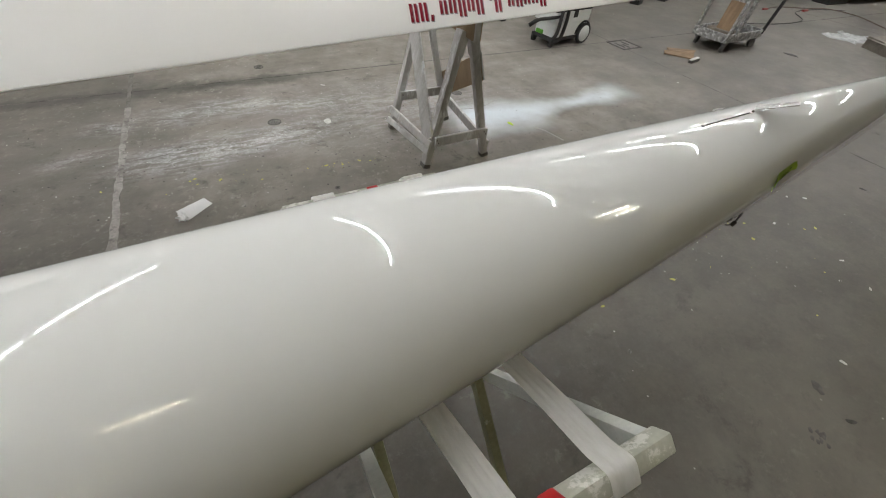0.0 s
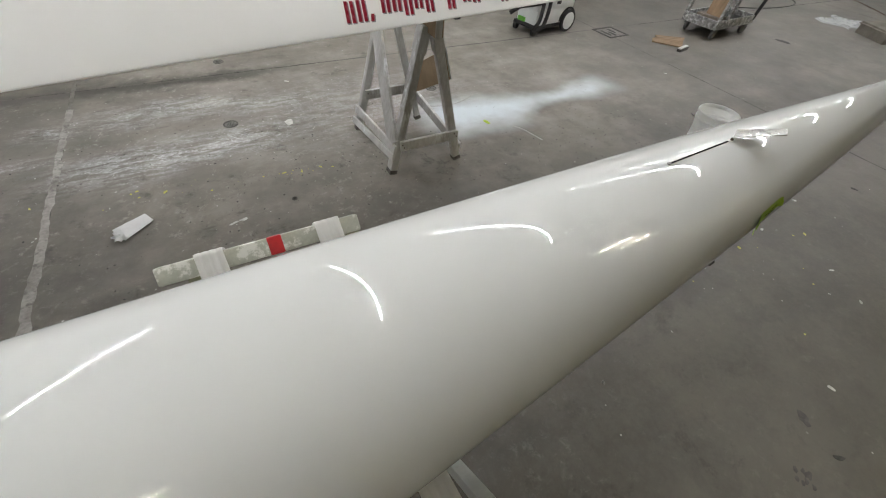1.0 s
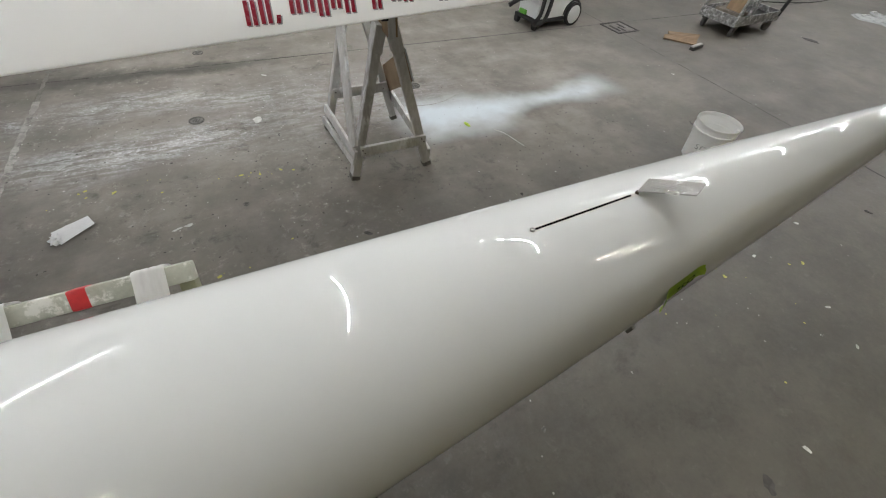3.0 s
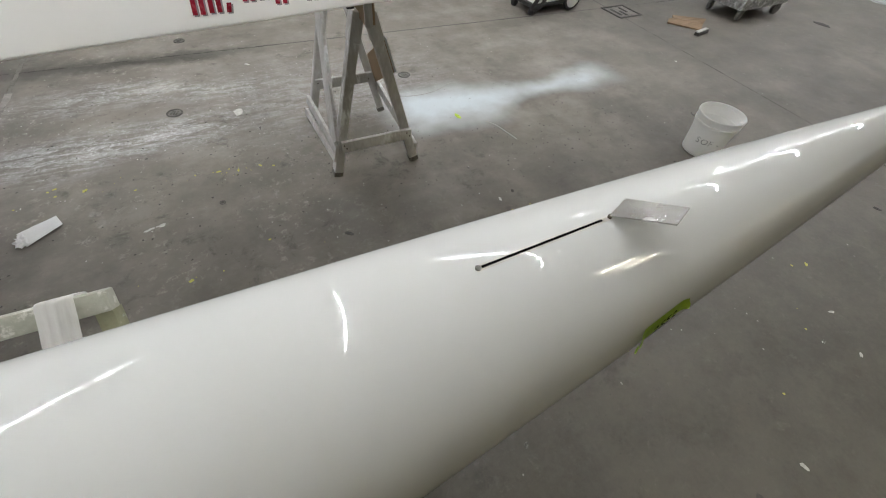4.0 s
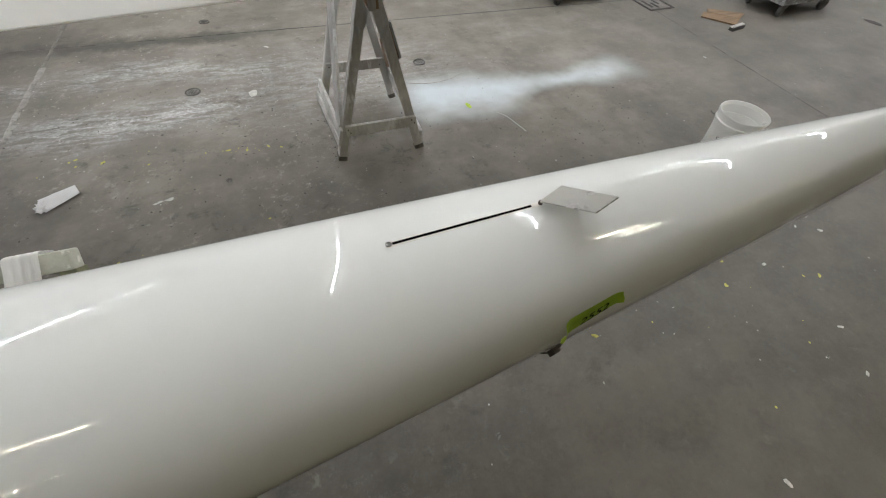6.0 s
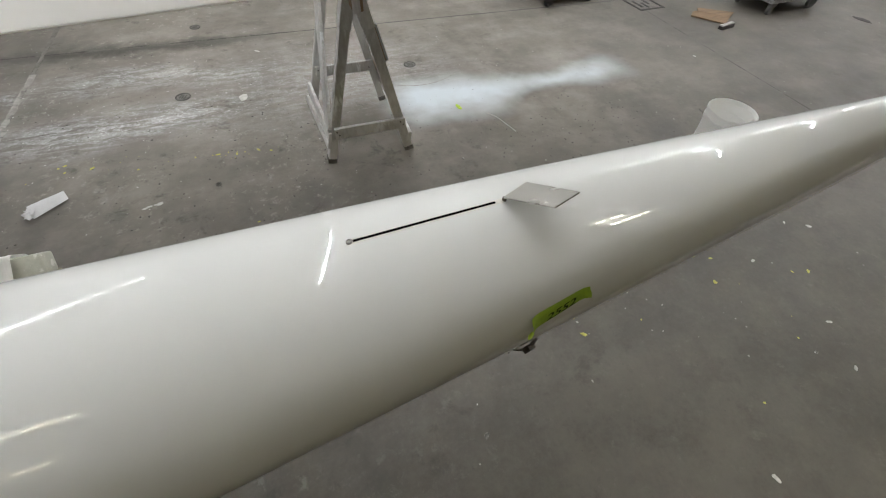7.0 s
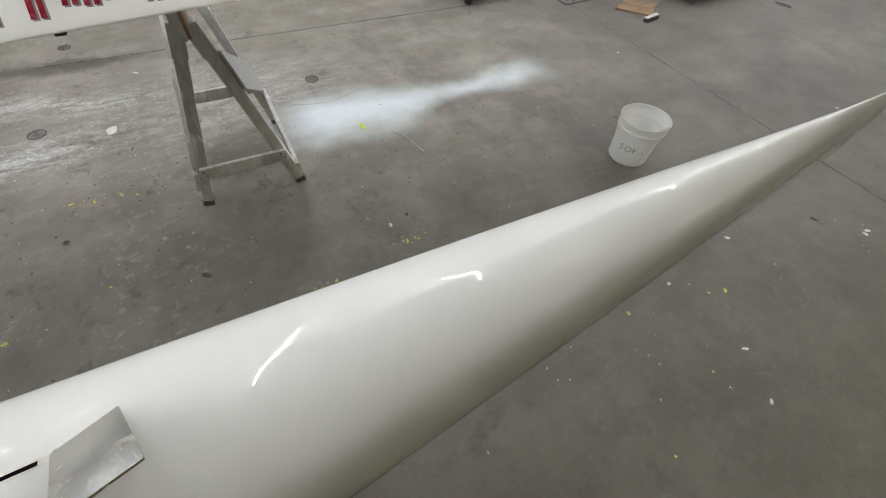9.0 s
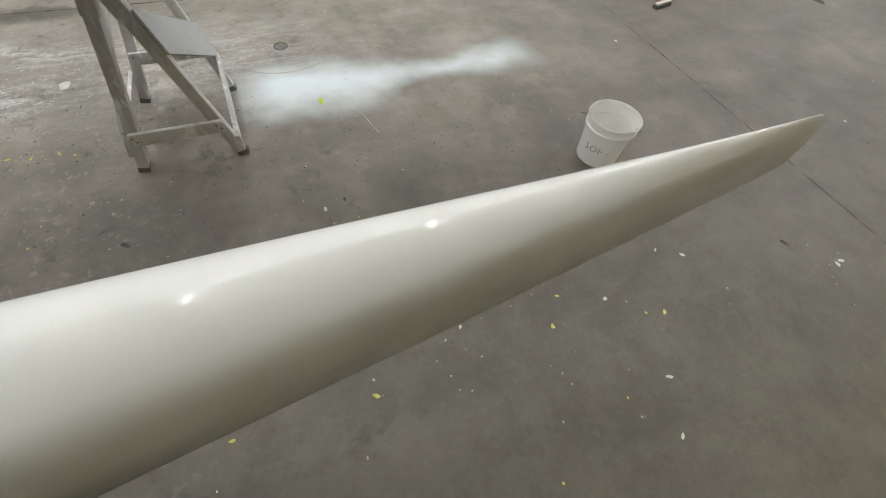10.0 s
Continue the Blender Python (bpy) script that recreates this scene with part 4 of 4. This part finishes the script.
# ---- film, grey box, cables, far hull ----
rng = random.Random(11)
bm = bmesh.new()
rows = []
for i in range(22):
    row = []
    for j in range(16):
        u, v = i / 21, j / 15
        edge = min(u, 1 - u, v, 1 - v)
        row.append(bm.verts.new((9.15 + 0.75 * u + 0.06 * math.sin(7 * v) , 2.88 + 0.55 * v + 0.05 * math.sin(9 * u), 0.004 + min(edge * 6, 1) * (0.006 + 0.05 * abs(noise.noise((u * 7, v * 8, 1.7)))))))
    rows.append(row)
for r0, r1 in zip(rows, rows[1:]):
    for j in range(15):
        bm.faces.new((r0[j], r0[j + 1], r1[j + 1], r1[j]))
single("plastic_film", bm, FILM, "crumpled clear plastic film lying on the floor", "plastic sheet", smooth=False)
gb = thing("grey_carton", "dusty grey carton with a bent lid flap", "box", pose(9.26, 2.42, 0, 0, 0, -28))
GREY_CARTON = surface("grey_carton_board", (0.12, 0.105, 0.085), (0.20, 0.18, 0.15), 0.85)
part("carton", boxed((-0.28, -0.25, 0), (0.40, 0.28, 0.16), 0.006), GREY_CARTON, gb)
part("flap", barred((-0.30, 0.0, 0.13), (0.42, 0.0, 0.24), 0.6, 0.012, bevel=0.002), GREY_CARTON, gb)
cab = [(8.2, 4.25, 0.006), (8.69, 4.09, 0.008), (9.3, 4.02, 0.008), (9.85, 4.12, 0.008), (10.3, 4.5, 0.008), (10.8, 4.6, 0.008), (11.5, 4.52, 0.008), (11.9, 4.35, 0.008)]
cable = thing("extension_cable", "dark extension cable with red plugs on the floor", "cable")
part("lead", tube(bmesh.new(), smooth_path(cab, 10), 0.006, 6), RUBBER, cable)
part("plug", boxed((10.66, 4.535, 0.0), (10.84, 4.585, 0.03), 0.01), CABLE_RED, cable, "red cable connector")
part("plug", boxed((9.73, 4.81, 0.0), (9.88, 4.85, 0.03), 0.01), CABLE_RED, cable, "red cable connector")
cab = [(9.8, 4.83, 0.02), (10.4, 4.9, 0.008), (11.0, 4.65, 0.02), (11.5, 4.52, 0.022), (11.7, 4.05, 0.008), (11.3, 3.45, 0.008), (11.0, 3.0, 0.008), (11.4, 2.4, 0.008)]
cable = single("air_hose", tube(bmesh.new(), smooth_path(cab, 10), 0.009, 6), surface("brown_hose", (0.10, 0.07, 0.06), (0.16, 0.12, 0.10), 0.6), "thin brown hose trailing over the concrete", "hose")
far_end = thing("white_canoe_hull", "white hull with a dark cradle resting on the floor", "boat")
bm = bmesh.new()
rows = []
for i in range(25):
    s = i / 24
    w = 0.28 * math.sin(math.pi * (0.12 + 0.8 * s)) ** 0.7
    rows.append([bm.verts.new((12.3 + 4.2 * s, 4.95 + 0.1 * s + w * math.cos(a), 0.10 + 0.34 * math.sin(a) * (0.5 + 0.5 * math.sin(math.pi * (0.2 + 0.7 * s))))) for a in (math.pi * k / 14 for k in range(15))])
for r0, r1 in zip(rows, rows[1:]):
    for j in range(14):
        bm.faces.new((r0[j], r0[j + 1], r1[j + 1], r1[j]))
bm.faces.new(rows[0])
bm.faces.new(rows[-1])
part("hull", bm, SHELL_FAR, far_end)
part("cradle", boxed((12.1, 4.80, 0.0), (12.9, 5.15, 0.13), 0.01), RUBBER, far_end, "black ribbed cradle")
part("cradle", boxed((15.4, 4.80, 0.0), (16.0, 5.25, 0.13), 0.01), RUBBER, far_end)
for x, y in ((7.10, 5.70), (7.95, 5.82)):
    single("rubber_block", boxed((-0.11, -0.09, 0), (0.11, 0.09, 0.10), 0.012), RUBBER, "black rubber block on the concrete", "block", pose(x, y, 0, 0, 0, 25), group="rubber blocks")

# ---- torn paper ----
bm = bmesh.new()
pa, pb, pc, pd = Vector((-0.517, 2.184, 0)), Vector((-0.361, 2.267, 0)), Vector((-0.314, 2.175, 0)), Vector((-0.455, 2.070, 0))
rows = []
for i in range(11):
    row = []
    for j in range(7):
        q = pa.lerp(pb, i / 10).lerp(pd.lerp(pc, i / 10), j / 6)
        row.append(bm.verts.new((q.x, q.y, 0.004 + 0.006 * noise.noise((i * 0.35, j * 0.5, 4.0)) ** 2 + 0.010 * (i / 10) * (j / 6))))
    rows.append(row)
for r0, r1 in zip(rows, rows[1:]):
    for j in range(6):
        bm.faces.new((r0[j], r0[j + 1], r1[j + 1], r1[j]))
sheet = thing("paper_scrap", "torn white paper with a crumpled corner on concrete", "paper")
part("sheet", bm, PAPER, sheet)
bm = bmesh.new()
bmesh.ops.create_icosphere(bm, subdivisions=3, radius=0.036)
for v in bm.verts:
    k = 0.6 + 0.8 * noise.noise(v.co * 55)
    v.co = Vector((v.co.x * k * 1.1, v.co.y * k * 1.5, max(v.co.z * k * 0.5, -0.012)))
part("crumple", bm, PAPER, sheet, m=pose(-0.478, 2.112, 0.013, 0, 0, 25), smooth=False)

# ---- small things on the floor ----
CHIP_IRON = surface("dusty_iron_plate", (0.12, 0.115, 0.105), (0.24, 0.23, 0.215), 0.7, metal=0.2, scale=40, bump=0.4)


def floor_cover(x, y, r, turn):
    cover = thing("floor_cover", "small round cast iron floor cover set in concrete", "floor cover", pose(x, y, 0, 0, 0, turn), group="round floor covers")
    part("ring", lathe(bmesh.new(), [(r * 0.80, -0.004), (r * 0.82, 0.004), (r, 0.004), (r * 1.03, -0.004)], 32), IRON, cover)
    part("plate", lathe(bmesh.new(), [(0, 0.0015), (r * 0.76, 0.0015), (r * 0.78, -0.004)], 32), CHIP_IRON, cover)
    for k in (-1, 0, 1):
        part("rib", boxed((-r * 0.5, k * r * 0.32 - r * 0.07, 0.0), (r * 0.5, k * r * 0.32 + r * 0.07, 0.0045), 0.001), IRON, cover)
    return cover


floor_cover(0.212, 3.130, 0.052, 70)
floor_cover(1.948, 3.186, 0.050, 100)
floor_cover(0.266, 4.338, 0.045, 20)
floor_cover(0.44, 2.08, 0.016, 0)

drain = thing("floor_drain", "square iron floor drain with a rusty grate", "drain", Matrix.Translation((4.97, 3.90, 0)) @ pose(0, 0, 0, 0, 0, 3) @ Matrix.Diagonal((0.88, 0.95, 1, 1)))
for a, b in (((-0.2, -0.18), (0.2, -0.15)), ((-0.2, 0.15), (0.2, 0.18)), ((-0.2, -0.15), (-0.17, 0.15)), ((0.17, -0.15), (0.2, 0.15))):
    part("frame", boxed((*a, -0.01), (*b, 0.005), 0.001), CHIP_DARK, drain)
part("grate", boxed((-0.168, -0.148, -0.006), (0.168, 0.148, 0.0012), 0.001), surface("rusty_plate", (0.12, 0.11, 0.10), (0.22, 0.205, 0.185), 0.8, scale=14, bump=0.4, worn=(0.05, 0.045, 0.04)), drain)
for k, (a, b0) in enumerate(((-0.10, 0.09), (-0.12, 0.02), (-0.04, 0.11))):
    part("slat", boxed((-0.11 + 0.08 * k, a, 0.0013), (-0.075 + 0.08 * k, b0, 0.0045), 0.001), CHIP_DARK, drain)

CHIP_CURL = surface("dark_curled_scrap", (0.06, 0.055, 0.05), (0.20, 0.19, 0.17), 0.7, scale=60)
SCUFF = surface("dark_scuff", (0.055, 0.052, 0.047), (0.10, 0.095, 0.085), 0.7, scale=30)
# scraps that can be told apart
rng = random.Random(5)
SCRAPS = [("white_chip", "white paint chip lying on the concrete", CHIP_WHITE, 0.010, [(2.33, -0.19), (3.054, 0.003), (2.39, 0.71), (3.10, 0.62), (3.53, 0.78), (3.65, 0.71), (4.49, 0.40), (4.45, 0.39), (1.96, 1.55), (3.16, 0.211), (2.947, 0.118), (0.76, 3.735), (0.619, 3.014), (4.60, 2.67), (5.68, 1.29)]),
          ("yellow_drip", "bright yellow dried paint drip on concrete", CHIP_YELLOW, 0.0095, [(1.967, 0.549), (2.79, 0.577), (3.34, 0.47), (1.44, 0.57), (2.0, 1.41), (1.59, 1.32), (0.44, 2.37), (0.68, 2.35), (0.55, 2.345), (-0.43, 2.49), (-0.40, 2.505), (-0.92, 2.55), (-0.25, 2.44), (0.26, 1.57)]),
          ("dark_crumb", "dark crumb of dirt on the concrete", CHIP_DARK, 0.015, [(4.275, 0.59), (2.03, -0.37), (2.07, 1.59), (1.04, 1.60), (7.33, 2.90)]),
          ("grey_crumb", "curled grey scrap on the concrete", CHIP_CURL, 0.012, [(1.37, 0.308), (2.95, 0.12), (5.63, 1.06), (4.30, 0.19), (1.66, 0.63)])]
for name, label, material, size, places in SCRAPS:
    for x, y in places:
        bm = bmesh.new()
        s = size * rng.uniform(0.75, 1.25) * (4.2 if (x, y) == (7.33, 2.90) else 1.0) * (4.0 if (x, y) == (0.619, 3.014) else 1.0)
        flake(bm, 0, 0, s, rng, 0, 0.004, rng.uniform(1.3, 2.4), None, 9)
        single(name, bm, material, label, "debris", pose(x, y, 0.0), group=name.replace("_", " ") + "s on the floor", smooth=False)
bm = bmesh.new()
flake(bm, 0, 0, 0.021, rng, 0, 0.006, 2.2, 1.75, 9)
flake(bm, 0.008, -0.018, 0.012, rng, 0.002, 0.006, 1.6, 1.4, 7)
single("tape_scrap", bm, LIME, "crumpled lime green tape scrap on white overspray", "tape", pose(2.11, 2.464, 0), smooth=False)
bm = bmesh.new()
flake(bm, 0, 0, 0.028, rng, 0, 0.0012, 1.5, 1.2, 12)
single("oil_spot", bm, SCUFF, "dark oval oil spot on the concrete", "stain", pose(2.06, -0.213, 0))
bm = bmesh.new()
for k in range(11):
    a = rng.uniform(0, 6.28)
    flake(bm, 0.045 * math.cos(a) * rng.uniform(0.2, 1), 0.045 * math.sin(a) * rng.uniform(0.2, 1), 0.011, rng, 0, 0.0012, 1.5, 0.5, 7)
single("scuff_print", bm, SCUFF, "dark broken scuff print on the concrete", "stain", pose(1.82, -0.345, 0), kind="stuff")
bm = bmesh.new()
for k in range(8):
    flake(bm, rng.uniform(-0.045, 0.045), rng.uniform(-0.008, 0.008), 0.009, rng, 0, 0.0012, 2.2, 0.1, 9)
single("plaster_smear", bm, CHIP_WHITE, "thin white plaster smear on the concrete", "stain", pose(0.10, 2.0, 0, 0, 0, 8), kind="stuff")
single("wire", tube(bmesh.new(), smooth_path([(1.60, 2.99, 0.003), (1.76, 2.88, 0.003), (1.93, 2.836, 0.003), (2.10, 2.86, 0.003), (2.27, 2.945, 0.003)], 8), 0.0016, 5), CHIP_GREY, "thin grey wire curving over the concrete", "wire")
single("string", tube(bmesh.new(), smooth_path([(2.28, 2.33, 0.003), (2.33, 2.26, 0.003), (2.36, 2.16, 0.003), (2.387, 2.06, 0.003)], 6), 0.003, 5), CHIP_WHITE, "short pale string lying on the concrete", "string")

# loose grit and paint flecks past counting
def litter(name, label, material, count, seed, size, spots):
    r = random.Random(seed)
    bm = bmesh.new()
    for _ in range(count):
        cx, cy, sx, sy = r.choice(spots)
        flake(bm, r.gauss(cx, sx), r.gauss(cy, sy), size * r.uniform(0.35, 1.0) ** 2, r, 0.0, 0.0016, r.uniform(1, 1.8), None, 5)
    single(name, bm, material, label, "debris", kind="stuff", smooth=False)


litter("paint_flecks", "scattered pale paint flecks and sanding crumbs", CHIP_WHITE, 520, 1, 0.0058, [(0.1, 3.0, 0.8, 0.35), (0.4, 3.3, 0.9, 0.3), (0.1, 3.1, 0.8, 0.3), (-0.6, 2.6, 0.7, 0.5), (0.9, 1.6, 1.0, 0.5), (1.5, 3.6, 1.5, 0.5)])
litter("pale_crumbs", "pale scuffed crumbs lying on the concrete", CHIP_GREY, 34, 4, 0.006, [(2.15, 0.62, 0.16, 0.10), (2.6, 0.45, 0.25, 0.12), (4.45, 0.42, 0.12, 0.08)])
litter("dark_grit", "scattered dark grit on the concrete", CHIP_DARK, 560, 2, 0.0072, [(0.3, 2.6, 0.8, 0.4), (0.9, 2.3, 0.7, 0.4), (0.3, 1.9, 0.8, 0.5), (2.5, 1.6, 0.7, 0.33), (0.0, 3.1, 0.7, 0.5), (0.5, 2.5, 0.8, 0.4), (3.0, 2.0, 0.4, 0.2)])
litter("yellow_specks", "scattered yellow paint specks on the concrete", CHIP_YELLOW, 70, 3, 0.009, [(0.5, 2.35, 0.2, 0.03), (-0.3, 2.45, 0.2, 0.04), (2.0, 1.41, 0.06, 0.02), (1.6, 1.32, 0.06, 0.02), (2.8, 0.6, 0.5, 0.3), (0.2, 1.6, 0.2, 0.1)])

# ---- floor: cast slabs with recessed joints ----
floor = single("floor", boxed((X0, Y0, -0.2), (X1, Y1, -0.02), 0), FILLER_DARK, "worn grey concrete workshop floor with paint spots", "floor", kind="structure", smooth=False)
XJ, YJ = [X0, -12.23, -6.53, -0.83, 4.87, 10.57, 16.27, X1], [Y0, -1.6, 4.05, 9.8, Y1]
for x0, x1 in zip(XJ, XJ[1:]):
    for y0, y1 in zip(YJ, YJ[1:]):
        gx0, gx1 = (0.015 if x0 == -0.83 else 0.003), (0.015 if x1 == -0.83 else 0.003)
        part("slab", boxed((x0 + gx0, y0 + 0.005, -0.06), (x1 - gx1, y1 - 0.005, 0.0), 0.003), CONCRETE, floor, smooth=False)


def joint(name, material, along, at, lo, hi, width, rag, height, label=""):
    """Filler smeared a little over the slab edges, with ragged borders."""
    bm = bmesh.new()
    rows = []
    steps = int((hi - lo) / 0.035)
    for k in range(steps + 1):
        s = lo + (hi - lo) * k / steps
        drift = 0.25 * rag * noise.noise((s * 1.3, at, 3.0))
        w0 = width * (1 + rag / width * (0.8 * noise.noise((s * 4.1, at, 7.0)) + 0.7 * noise.noise((s * 17.0, at, 1.0))))
        w1 = width * (1 + rag / width * (0.8 * noise.noise((s * 4.7, at, 17.0)) + 0.7 * noise.noise((s * 15.0, at, 11.0))))
        offs = (-max(w0, 0.002) + drift, -0.5 * max(w0, 0.002) + drift, 0.5 * max(w1, 0.002) + drift, max(w1, 0.002) + drift)
        high = (0.0003, height, height, 0.0003)
        rows.append([bm.verts.new((at + o, s, z) if along == "y" else (s, at + o, z)) for o, z in zip(offs, high)])
    for r0, r1 in zip(rows, rows[1:]):
        for k in range(3):
            bm.faces.new((r0[k], r0[k + 1], r1[k + 1], r1[k]))
    part(name, bm, material, floor, label, smooth=False)


joint("joint_filler", FILLER_PALE, "y", -0.83, -5.0, 3.75, 0.022, 0.018, 0.0016, "pale crumbly joint filler")
joint("joint_filler", FILLER_FADED, "y", -0.83, 3.75, 12.9, 0.0160, 0.012, 0.0014)
joint("joint_filler", FILLER_DARK, "y", 4.87, -6.9, 2.85, 0.0065, 0.006, 0.0012)
joint("joint_filler", FILLER_MID, "y", 4.87, 2.85, 12.9, 0.010, 0.004, 0.0012)
joint("joint_filler", FILLER_DARK, "x", 4.05, -8.0, 1.2, 0.0085, 0.009, 0.0012, "dark cracked joint filler")
joint("joint_filler", FILLER_MID, "x", 4.05, 1.2, 5.6, 0.010, 0.006, 0.0012)
joint("joint_filler", FILLER_DARK, "x", 4.05, 5.6, 18.9, 0.011, 0.010, 0.0012, "dark cracked joint filler")
